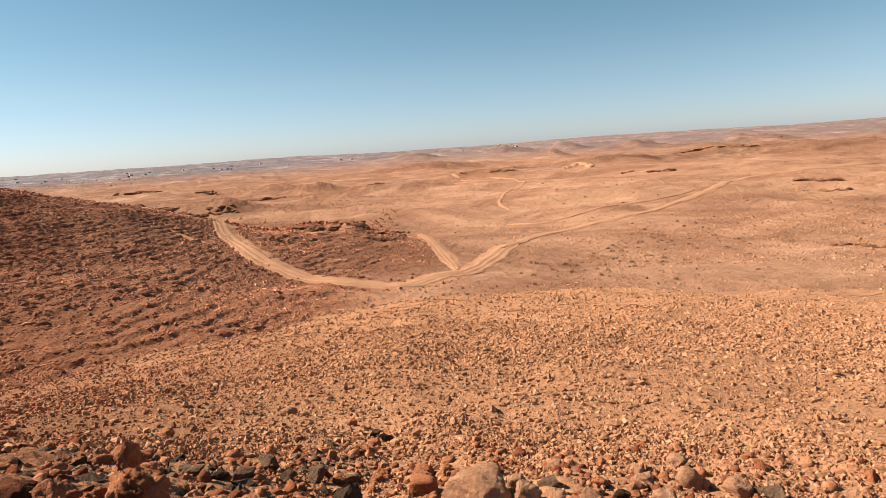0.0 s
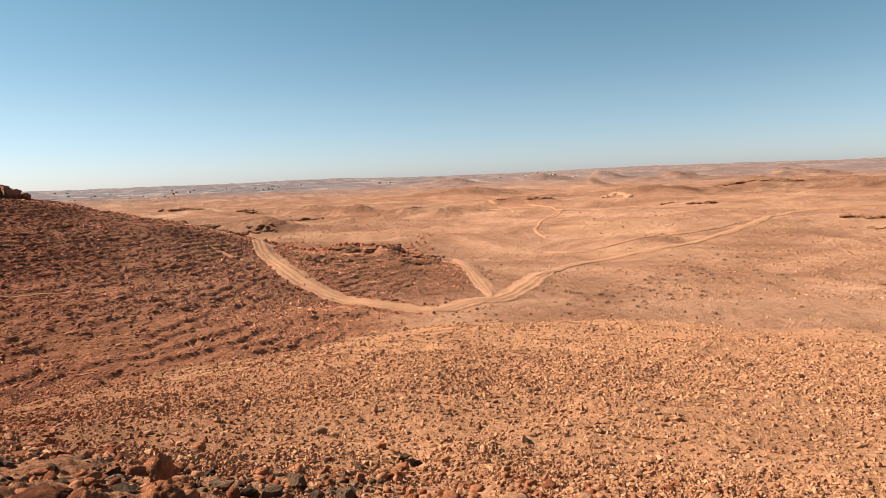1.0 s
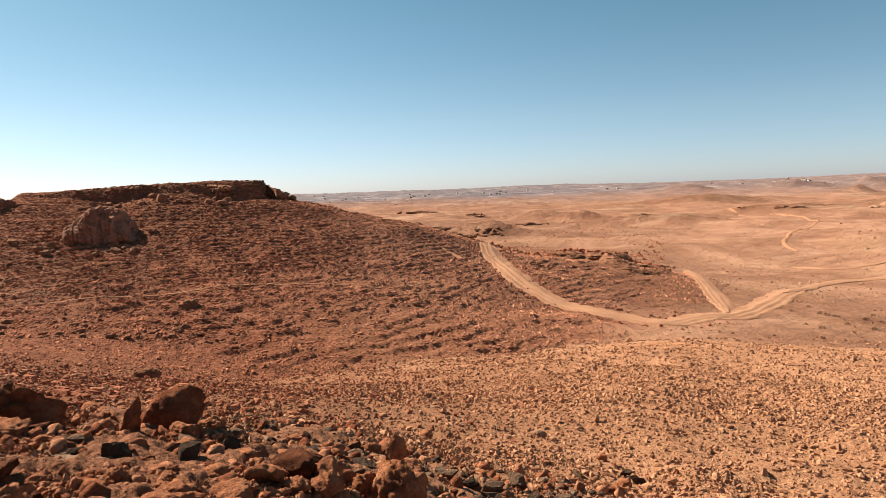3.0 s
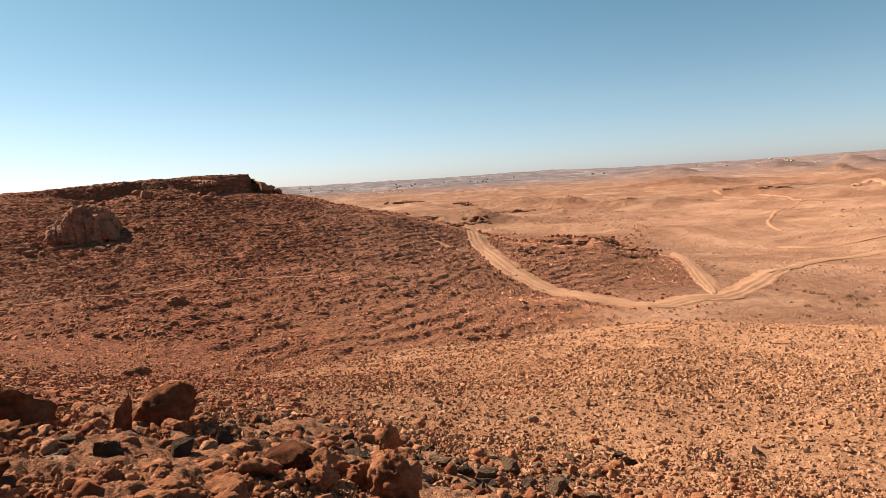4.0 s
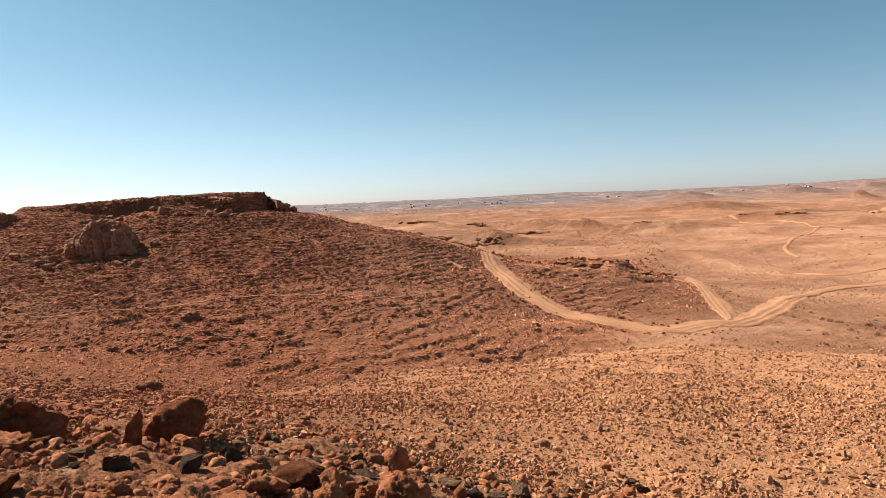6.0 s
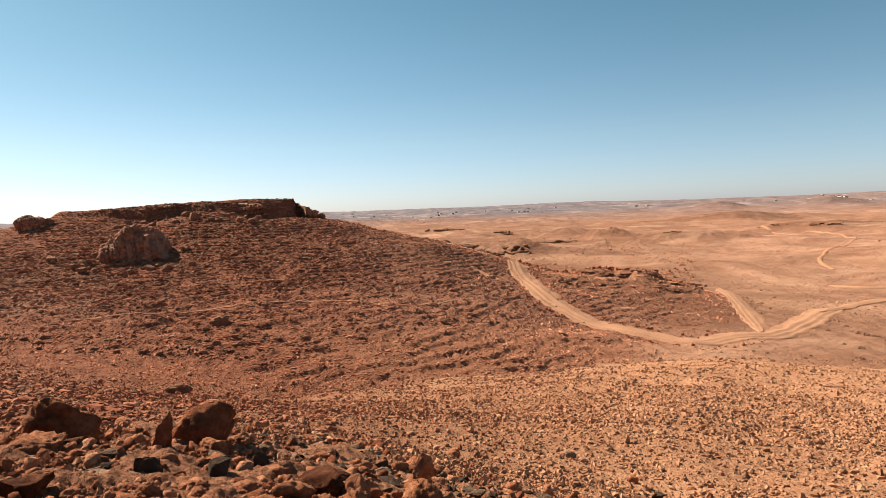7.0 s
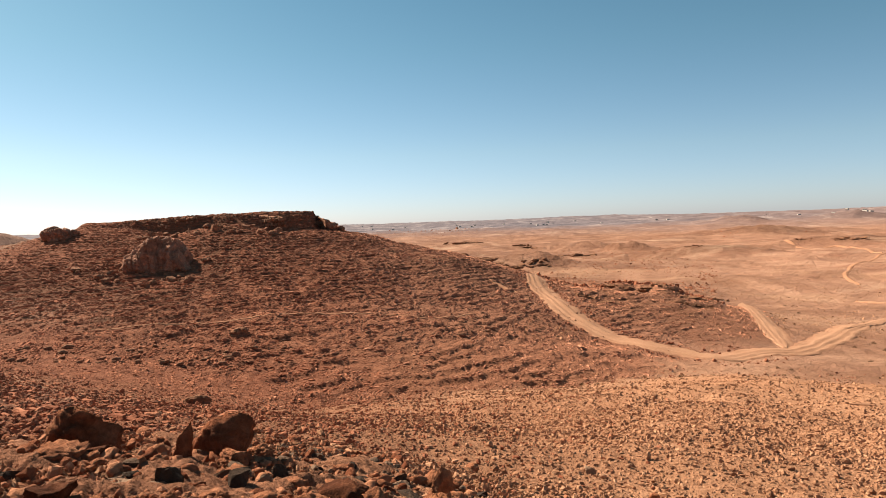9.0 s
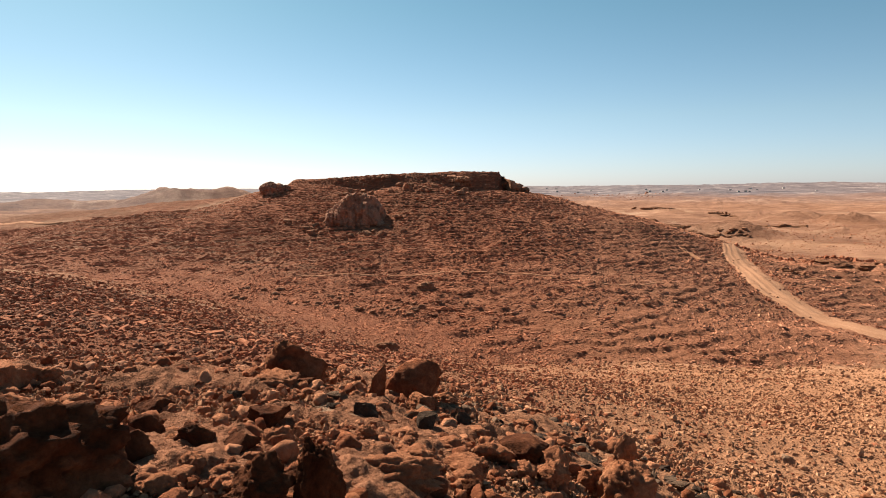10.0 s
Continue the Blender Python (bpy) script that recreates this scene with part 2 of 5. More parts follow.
# swells of the far land: azimuth, distance, height, half widths across and along the view
SWELLS = [(22.5, 205, 2.6, 22, 9), (20.9, 210, 1.9, 9, 8), (13.2, 290, 4.5, 9, 10), (17, 330, 3.5, 22, 9), (2.6, 560, 6.0, 30, 20), (-3.4, 1500, 15, 38, 60),
          (-8.6, 1450, 15, 28, 60), (-7.6, 820, 7, 13, 20), (-15, 1100, 11, 45, 50), (-23, 1000, 10, 40, 60), (4.5, 1300, 10, 40, 50),
          (65.0, 420, 16.3, 40, 32), (74, 560, 13, 60, 40), (-12, 420, 4, 40, 25), (-24, 520, 6, 70, 40), (7, 240, 3, 22, 14), (-4, 330, 3, 30, 15)]
FAR_RNG = np.random.default_rng(17)
for _ in range(110):
    fd = float(np.exp(FAR_RNG.uniform(math.log(230), math.log(2600))))
    fw = fd * FAR_RNG.uniform(0.008, 0.034)
    SWELLS.append((float(FAR_RNG.uniform(-42, 38)), fd, fw * float(FAR_RNG.uniform(0.02, 0.10)), fw, fw * float(FAR_RNG.uniform(0.6, 1.2))))


def swells(x, y, d):
    """Mounds and low buttes of the far land."""
    x, y, d = np.broadcast_arrays(x, y, d)
    z = np.zeros(x.shape)
    for a, r, hgt, wt, wr in SWELLS:
        m = np.abs(d - r) < 3.2 * max(wt, wr)
        if not m.any():
            continue
        ca, s_ = math.cos(math.radians(a)), math.sin(math.radians(a))
        xm, ym = x[m], y[m]
        tx, ty = xm * ca + ym * s_, -xm * s_ + ym * ca - r
        q = (tx / wt) ** 2 + (ty / wr) ** 2
        rough = 0.3 if hgt > 10 and r < 600 else 1.0
        z[m] += hgt * np.minimum(0.97, 1.35 * np.exp(-0.85 * q ** 0.75)) * (1 + 0.3 * rough * fbm(xm / wt * 2, ym / wt * 2, a, 3) + 0.14 * rough * np.abs(fbm(xm / wt * 7, ym / wt * 7, a, 3))) * (q < 12)
    return z


MESA_R, MESA_L = at_az(42.0, 100), at_az(53.7, 104)
SHOULDER_R, SHOULDER_L = at_az(57, 106), at_az(71, 128)
# fall of the near slope and the level at its head, by azimuth
AZ_GRID = np.arange(-180.0, 181.0)
AZ_SOFT = np.exp(-0.5 * (np.arange(-12, 13) / 4.0) ** 2)


def soft_table(azs, values):
    v = np.interp(np.arange(-192.0, 193.0), azs, values)
    return np.convolve(v, AZ_SOFT / AZ_SOFT.sum(), "valid")


HEAD = soft_table([-180, -40, 10, 25, 35, 45, 60, 90, 180], [1.6, 1.75, 1.72, 1.4, 1.12, 0.92, 0.85, 0.95, 1.6])
SHELF = soft_table([-180, -70, -30, 8, 25, 35, 45, 60, 73, 90, 180], [.03, .12, .198, .195, .19, .17, .16, .13, .08, .05, .03])
FOOT = soft_table([-180, -70, -30, -8, 8, 12, 17, 22, 29, 39, 53, 58.6, 65.4, 73, 79, 100, 180], [.05, .14, .2265, .229, .217, .233, .253, .266, .279, .278, .254, .216, .161, .123, .10, .07, .05])
REACH = soft_table([-180, 6, 24, 180], [62, 62, 47, 47])
LIP = 6.5
RIM = 5.2
FALL = (FOOT * REACH - HEAD - SHELF * LIP) / (REACH - LIP)


def near_slope(d, az):
    """Level of the stony slope below the viewpoint: a shelf, then the fall to the gully."""
    head, shelf, fall = (np.interp(az, AZ_GRID, v) for v in (HEAD, SHELF, FALL))
    k = np.clip((d - 1.2) / 1.3, 0, 1)
    flat = np.clip(d / 1.7, 0, 1)
    over = np.log1p(np.exp(np.clip((d - LIP) / 0.8, -30, 30))) * 0.8
    over = np.where(d > LIP + 20, d - LIP, over)
    return -1.6 + (1.6 - head) * k * k * (3 - 2 * k) - shelf * d * flat * flat * (3 - 2 * flat) - (fall - shelf) * over - 0.006 * np.clip(d - 48, 0, 60) ** 2


def terrace(h, period, wobble, amount):
    """What turns an even slope of height h into treads and risers, period metres apart."""
    q = h / period + wobble
    fl = np.floor(q)
    rise = np.clip((q - fl - 0.62) / 0.38, 0, 1)
    return amount * period * (fl + rise * rise * (3 - 2 * rise) - q + 0.19)


def segment_distance(x, y, a, b):
    (ax, ay), (bx, by) = a, b
    dx, dy = bx - ax, by - ay
    t = np.clip(((x - ax) * dx + (y - ay) * dy) / (dx * dx + dy * dy), 0, 1)
    return np.hypot(x - ax - t * dx, y - ay - t * dy), t


ROAD = [(-33.7, 88.9), (-30.9, 81.9), (-27.9, 76.4), (-23.8, 70.1), (-20.3, 66.3), (-17.1, 63.8), (-14.1, 62.8), (-10.2, 62.1), (-6.4, 62.6), (-3.3, 68.1), (-0.3, 71.9), (2.5, 81.0), (4.5, 89.1), (6.9, 96.0)]
GULLY = [(-18.0, 41.0), (-14.6, 44.4), (-12.4, 46.8), (-10.4, 49.6), (-7.3, 53.0), (-3.0, 56.8), (1.3, 60.6), (8.1, 63.9)]
SPUR = [(-8.8, 119.4), (-5.6, 97.4), (-3.5, 84.5), (-2.2, 77.0), (-1.4, 72.0)]


def unmade(x, y):
    """0 on the bed of the dirt track and its spur, where the ground is worn smooth, 1 away from them."""
    x, y = np.broadcast_arrays(x, y)
    w = np.ones(x.shape)
    near = (x > -40) & (x < 12) & (y > 55) & (y < 125)
    if near.any():
        d = np.full(int(near.sum()), 99.0)
        for line in (ROAD, SPUR):
            for a, b in zip(line, line[1:]):
                d = np.minimum(d, segment_distance(x[near], y[near], a, b)[0])
        w[near] = np.clip((d - 2.3) / 1.6, 0, 1)
    return w


def layers(x, y):
    """Levels of the near slope, and of the hills and land beyond it, before they are joined."""
    d = np.hypot(x, y) + 1e-6
    az = np.degrees(np.arctan2(-x, y))
    near = near_slope(d, az) + 0.4 * fbm(x / 9, y / 9, 3, 3) * np.clip((d - 8) / 14, 0, 1)
    u = y + 0.45 * x * (x < 0) + 0.45 * x * (x > 0)
    base = -16.2 + 10.5 * sigm((18 - u) / 8) + 6 * np.exp(-((x - 130) ** 2 + (y - 225) ** 2) / (2 * 90 ** 2))
    far = -17 + 15 * np.clip(d / 4800, 0, 1) ** 1.2 - 11 * np.exp(-((d - 1900) / 1000) ** 2)
    base = base + (far - base) * sigm((d - 330) / 45)
    base = base + 1.0 * fbm(x / 40, y / 40, 5, 4) * np.clip((d - 40) / 60, 0, 1)
    base = base + np.clip((d - 150) / 400, 0, 1) * 3.2 * (0.75 - np.abs(fbm(x / 170, y / 170, 8, 5)) * 1.5) + np.clip(d / 3500, 0, 1) * 9 * fbm(x / 900, y / 900, 11, 3)
    land = np.clip((d - 110) / 80, 0, 1) * np.clip((1400 - d) / 600, 0, 1)
    base = base + terrace(base, 1.5, 0.8 * fbm(x / 38, y / 38, 24, 4), 0.75) * land * np.clip(0.4 + 1.2 * fbm(x / 120, y / 120, 25, 3), 0, 1)
    base = base + np.clip((d - 75) / 60, 0, 1) * (0.45 * fbm(x / 13, y / 13, 26, 4) + np.clip(d / 400, 0, 3) * 0.8 * fbm(x / 55, y / 55, 27, 4))
    base = base + swells(x, y, d)
    # knoll
    ca, sa_ = math.cos(math.radians(12)), math.sin(math.radians(12))
    tx, ty = x * ca + y * sa_, -x * sa_ + y * ca - 99
    q = np.sqrt((tx / 15.5) ** 2 + (ty / np.where(ty < 0, 26, 17)) ** 2)
    knoll = 5.9 * np.clip(1.15 - q, 0, 1) ** 1.15 * (1 + 0.12 * fbm(x / 5, y / 5, 21, 3))
    wild = unmade(x, y)
    up = np.clip((knoll - 1.5) / 2, 0, 1) * wild
    knoll = knoll + terrace(knoll, 1.7, 0.55 * fbm(x / 9, y / 9, 22, 3), 0.72) * up + up * (0.30 * np.abs(fbm(x / 1.7, y / 1.7, 23, 3)) - 0.12)
    base = base + knoll
    # mesa hill
    r, t = segment_distance(x, y, MESA_R, MESA_L)
    r = r + 2.2 * fbm(x / 13, y / 13, 31, 3)
    top = 2.03 + 0.45 * t - 1.05 * t * t + 0.15 * fbm(x / 6, y / 6, 33, 3)
    talus = 0.85 - 0.283 * np.clip(r - 4.8, 0, None)
    talus = talus - (1.6 * np.exp(-((t - 0.03) / 0.11) ** 2) + 1.3 * np.exp(-((t - 0.68) / 0.16) ** 2)) * np.exp(-np.clip(r - 5, 0, None) / 4)
    k = np.clip((r - 4.2) / 1.8, 0, 1)
    hill = top + (talus - top) * k * k * (3 - 2 * k)
    rs, ts = segment_distance(x, y, SHOULDER_R, SHOULDER_L)
    rs = rs + 3 * fbm(x / 15, y / 15, 38, 3)
    hill = smax(hill, -0.7 - 2.2 * ts - 0.15 * np.clip(rs - 2, 0, None), 1.5)
    # rock layers and lumps on the hillside, down to its foot
    z = smax(hill, base, 3.0)
    side = sigm((hill - base + 2.2) * 1.6) * sigm((az - 8) / 1.5) * np.clip((r - 5) / 6, 0, 1) * wild
    wide, mid, fine = fbm(x / 12, y / 12, 35, 3), fbm(x / 3.4, y / 3.4, 37, 3), fbm(x / 0.9, y / 0.9, 40, 3)
    bold = np.clip(0.6 + 0.9 * fbm(x / 17, y / 17, 39, 2), 0.1, 1) * np.clip(0.35 + 1.3 * fbm(x / 5, y / 5, 34, 3), 0, 1)
    steep = sigm((hill - base + 0.8) * 1.2)
    z = z + side * steep * (terrace(z, 0.62, 0.6 * wide + 0.5 * mid + 0.15 * fine, 0.5) * bold * sigm((az - 38) / 3) + terrace(z, 0.31, 0.7 * wide + 0.38 * mid + 0.2 * fine, 0.8) * np.clip(0.75 + 0.8 * mid, 0.2, 1))
    z = z + side * (0.10 * np.abs(fine) + 0.09 * mid)
    return near, z


def height(x, y, both=None):
    """Ground height at x, y, metres."""
    near, beyond = both or layers(x, y)
    d = np.hypot(x, y) + 1e-6
    z = smax(near, beyond, 0.5)
    w = np.clip((d - 1) / 3, 0, 1)
    z = z + w * (0.035 * np.clip(25 / d, 0, 1) * fbm(x / 0.5, y / 0.5, 41, 3) + 0.10 * np.clip(60 / d, 0, 1) * fbm(x / 2.2, y / 2.2, 43, 3))
    return z + EYE


def is_rocky(x, y, both=None):
    slope, beyond = both or layers(x, y)
    r, t = segment_distance(x, y, MESA_R, MESA_L)
    ca, sa_ = math.cos(math.radians(12)), math.sin(math.radians(12))
    ky = -x * sa_ + y * ca - 99
    kx = x * ca + y * sa_
    spur = sigm((-1.9 - 7.4 * (y - 72) / 47.4 - x) / 0.5)
    q = np.hypot(kx / np.where(kx > 0, 15.5 + 4.5 * spur, 15.5), ky / np.where(ky < 0, 32, 17))
    n = fbm(x / 8, y / 8, 51, 3)
    d = np.hypot(x, y)
    az = np.degrees(np.arctan2(-x, y))
    s = np.clip((80 - r) / 16 + 0.3 * n, 0, 1) * sigm((beyond - slope + 0.05) * 12) * sigm((az - 9 + 3 * n) / 1.2) * (0.68 + 0.32 * sigm((az - 36 + 6 * n) / 4))
    # rocky colour thinned far left, so paler ground stands in for hazy glare
    left = (0.92 - 0.5 * np.clip((d - 25) / 25, 0, 1) * sigm((az - 60) / 3)) * sigm((az - 52 + 6 * n) / 4) * np.clip((d - 4) / 3, 0, 1) * sigm((112 - az) / 7) * (d < 1500)
    s = np.maximum(s, left)
    s = np.maximum(s, (0.2 * sigm((az - 20 + 5 * n) / 5) + 0.35 * sigm((az - 36 + 5 * n) / 5)) * np.clip((75 - d) / 15, 0, 1) * sigm((112 - az) / 7))
    s = np.maximum(s, 0.6 * sigm((az - 40 + 5 * n) / 4) * np.clip((9 - d) / 3, 0, 1) * sigm((112 - az) / 7))
    s = np.maximum(s, np.clip(swells(x, y, d) / 4 + 0.3 * n - 0.1, 0, 0.92) * (d > 150))
    return np.maximum(s, np.clip((1.12 - q) * 6 + 0.4 * n, 0, 1) * 0.65)
# ---- terrain end ----


def grid_mesh(name, x, y, z, closed):
    """A sheet from arrays of rings by columns."""
    rows_, cols = x.shape
    i, j = np.meshgrid(np.arange(rows_ - 1), np.arange(cols if closed else cols - 1), indexing="ij")
    k = (j + 1) % cols
    q = np.stack([i * cols + j, i * cols + k, (i + 1) * cols + k, (i + 1) * cols + j], -1).reshape(-1, 4)
    return raw_mesh(name, np.stack([x, y, z], -1).reshape(-1, 3), q)


def raw_mesh(name, verts, faces, smooth=True):
    me = bpy.data.meshes.new(name)
    n, w = faces.shape
    me.vertices.add(len(verts))
    me.vertices.foreach_set("co", np.ascontiguousarray(verts, dtype=np.float32).ravel())
    me.loops.add(n * w)
    me.loops.foreach_set("vertex_index", np.ascontiguousarray(faces, dtype=np.int32).ravel())
    me.polygons.add(n)
    me.polygons.foreach_set("loop_start", np.arange(0, n * w, w, dtype=np.int32))
    me.polygons.foreach_set("use_smooth", np.full(n, smooth))
    me.update(calc_edges=True)
    return me


def build_ground():
    az = np.concatenate([np.arange(-38, 12, 0.26), np.arange(12, 74, 0.14), np.arange(74, 86, 0.3), np.arange(86, 322, 4.0)])
    r = np.concatenate([np.linspace(0.002, 0.55, 4), np.geomspace(0.6, 1.8, 36)[:-1], np.geomspace(1.8, 6.8, 230)[:-1], np.geomspace(6.8, 35, 150)[:-1], np.geomspace(35, 125, 310)[:-1], np.geomspace(125, 4950, 175)])
    a, d = np.meshgrid(np.radians(az), r)
    a, d = a[:, ::-1], d[:, ::-1]
    x, y, az = -d * np.sin(a), d * np.cos(a), np.degrees(a)
    both = layers(x, y)
    z = height(x, y, both)
    rocky, mounds, n = is_rocky(x, y, both), swells(x, y, d), fbm(x / 60, y / 60, 53, 3)
    # crumbling crust of the shelf below the viewpoint
    w = np.clip((7.2 - d) / 2.5, 0, 1) * np.clip((d - 1.7) / 0.5, 0, 1)
    crust = sigm((az - 18) / 5) * sigm((92 - az) / 4)
    z = z + w * (0.025 * fbm(x / 0.22, y / 0.22, 45, 3) + crust * (0.055 * fbm(x / 0.55, y / 0.55, 46, 4, 0.55) + 0.022 * fbm(x / 0.10, y / 0.10, 47, 3, 0.6)))
    me = grid_mesh("ground", x, y, z, True)
    left = sigm((az - 6 + 5 * n) / 4.5) * np.clip((d - 95) / 40, 0, 1)
    brown = np.maximum(np.clip(mounds / 4 - 0.1, 0, 0.7) * (d > 150) + 0.45 * np.clip((d - 180) / 250, 0, 1), 0.9 * left)
    # how much painted haze the ground takes, by distance and bearing
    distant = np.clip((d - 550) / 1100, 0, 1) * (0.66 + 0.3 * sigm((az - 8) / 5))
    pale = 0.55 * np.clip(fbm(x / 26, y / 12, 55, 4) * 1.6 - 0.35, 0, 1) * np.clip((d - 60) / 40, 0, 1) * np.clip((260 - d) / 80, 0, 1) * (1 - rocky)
    # the painted haze begins nearer on the far left
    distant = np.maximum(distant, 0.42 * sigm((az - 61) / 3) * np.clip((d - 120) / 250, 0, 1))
    crest = 0.75 * np.exp(-((both[0] - both[1] - 0.9) / 1.0) ** 2) * np.clip((d - 14) / 8, 0, 1) * np.clip((62 - d) / 8, 0, 1) * sigm((az - 4) / 3)
    pale = np.maximum(pale, crest * np.clip(0.7 + fbm(x / 5, y / 5, 57, 3), 0, 1))
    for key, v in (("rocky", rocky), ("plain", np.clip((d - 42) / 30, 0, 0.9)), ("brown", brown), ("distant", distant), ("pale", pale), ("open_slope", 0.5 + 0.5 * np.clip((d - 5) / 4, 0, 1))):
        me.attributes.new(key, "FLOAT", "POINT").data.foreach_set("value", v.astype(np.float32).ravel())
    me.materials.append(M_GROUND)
    return tagged(new("ground", me), "stony orange desert ground falling away to a wide plain", "ground", kind="structure")


build_ground()


# ---- tracks ----
def resample(points, step):
    """A smooth line through the points, at even steps."""
    p = np.array(points, float)
    p = np.vstack([2 * p[0] - p[1], p, 2 * p[-1] - p[-2]])
    out = []
    for i in range(1, len(p) - 2):
        n = max(2, int(np.hypot(*(p[i + 1] - p[i])) / step))
        t = np.linspace(0, 1, n, endpoint=False)[:, None]
        a, b, c, d = p[i - 1], p[i], p[i + 1], p[i + 2]
        out.append(0.5 * (2 * b + (c - a) * t + (2 * a - 5 * b + 4 * c - d) * t ** 2 + (3 * b - a - 3 * c + d) * t ** 3))
    return np.vstack(out + [p[-2][None]])


def track(name, label, points, width, step=0.6, lift=0.07, ruts=0.05, seed=0.0, category="track", mat=M_TRACK):
    """A worn strip that lies on the ground, with ragged edges and wheel ruts."""
    c = resample(points, step)
    g = np.gradient(c, axis=0)
    g = g / (np.hypot(g[:, 0], g[:, 1])[:, None] + 1e-9)
    side = np.stack([g[:, 1], -g[:, 0]], -1)
    u = np.linspace(-1, 1, 21)
    i = np.arange(len(c)) * step
    half = width / 2 * (1 + 0.16 * fbm(i / 8, i * 0 + seed, 61, 4))
    half = half * np.clip(np.minimum(i, i[-1] - i) / (width * 1.5) + 0.25, 0.25, 1)
    off = u[None, :] * half[:, None] + 0.08 * width * fbm(i[:, None] / 1.2 + u[None, :] * 0, u[None, :] * 3 + seed, 63, 3) * np.abs(u[None, :])
    x = c[:, 0:1] + side[:, 0:1] * off
    y = c[:, 1:2] + side[:, 1:2] * off
    prof = lift * (1 - np.abs(u) ** 3 * 1.7) - ruts * (np.exp(-((np.abs(u) - 0.42) / 0.10) ** 2) + 0.6 * np.exp(-((np.abs(u - 0.1) - 0.72) / 0.09) ** 2) + 0.7 * np.exp(-((u - 0.08) / 0.1) ** 2))
    z = height(x, y) + prof[None, :] + 0.03 * fbm(x / 0.7, y / 0.7, 65, 2)
    me = grid_mesh(name, x, y, z, False)
    for key, v in (("across", u[None, :] + 0 * x), ("along", i[:, None] + 0 * x)):
        me.attributes.new(key, "FLOAT", "POINT").data.foreach_set("value", v.astype(np.float32).ravel())
    me.materials.append(mat)
    return tagged(new(name, me), label, category, kind="structure")


track("dirt_track", "wide pale dirt track winding past the knoll", ROAD, 4.0, 0.5, 0.17, 0.1, 0.0)
track("dirt_track", "narrow pale dirt road climbing the far slope", [(4.5, 89.1), (6.9, 96.0), (11.1, 107.5), (18.6, 113.7), (27.8, 119.8), (39.1, 130.3), (50.1, 142.7), (62.8, 156.8), (75.9, 168.3), (85.3, 170.5), (96.1, 174.8), (109.8, 178.6)], 2.8, 0.7, 0.22, 0.05, 1.0)
track("side_track", "short pale dirt spur climbing the knoll edge", SPUR, 2.8, 0.6, 0.13, 0.05, 2.0)
track("side_track", "faint narrow vehicle track across the valley", [(7.7, 127.3), (12.9, 124.1), (18.7, 127.0), (25.8, 130.1), (33.9, 135.7), (41.9, 139.4), (50.6, 147.8)], 1.2, 0.8, 0.16, 0.03, 3.0)
track("far_track", "distant pale vehicle track on the plain", [(-6.8, 327.2), (2.6, 302.0), (14.2, 300.8), (20.4, 227.2)], 2.2, 1.5, 0.25, 0.05, 4.0, mat=M_PATH)
track("far_track", "distant pale vehicle track on the plain", [(21.1, 224.4), (13.2, 194.6), (9.1, 167.5), (7.8, 156.9), (9.7, 147.1)], 1.2, 1.2, 0.16, 0.04, 5.0, mat=M_PATH)
track("path_ledge_strip", "faint pale path cut into the mesa slope", [(-33.6, 72.9), (-31.4, 72.2), (-29.0, 71.5)], 1.2, 0.5, 0.07, 0.0, 6.0, mat=M_PATH)
track("quarry_track", "bright pale cutting dug into a far slope", [(48.1, 320.9), (62.1, 383.7), (66.9, 389.2), (67.6, 374.8), (58.3, 309.3)], 5.0, 1.5, 0.5, 0.0, 7.0)
track("path_ledge_strip", "faint pale foot path along the lower slope", [(1.6, 30.0), (4.5, 31.5), (7.8, 31.2), (11.4, 31.8), (19.6, 40.3), (24.1, 42.2), (26.5, 42.5)], 1.1, 0.6, 0.05, 0.02, 8.0, mat=M_PATH)
track("far_track", "faint pale track behind the mesa shoulder", [(-117.9, 23.7), (-104.2, 25.0), (-100.0, 27.3)], 1.2, 0.8, 0.2, 0.0, 9.0, mat=M_PATH)
# a sunlit ledge edge, painted as a thin pale strip on the slope
track("path_ledge_strip", "faint pale strip for a lit ledge following the contour of the mesa slope", [(-48.2, 29.9), (-46.1, 35.0), (-43.2, 40.6), (-38.8, 46.0), (-34.7, 49.6), (-30.3, 52.2), (-28.5, 58.1)], 0.3, 0.5, 0.05, 0.0, 10.0, mat=M_PATH)


# ---- stones ----
def ico(sub):
    bm = bmesh.new()
    bmesh.ops.create_icosphere(bm, subdivisions=sub, radius=1.0)
    v = np.array([q.co[:] for q in bm.verts])
    f = np.array([[q.index for q in p.verts] for p in bm.faces])
    bm.free()
    return v, f


def stone_templates(sub, count, rng):
    v, f = ico(sub)
    out = []
    for _ in range(count):
        p = v.copy()
        for _k in range(5):
            n = rng.normal(size=3)
            n /= np.linalg.norm(n)
            d = p @ n
            p = p - n[None] * np.clip(d - rng.uniform(0.45, 0.8), 0, None)[:, None]
        p = p * (1 + rng.normal(size=(len(p), 1)) * 0.15)
        out.append((p, f))
    return out


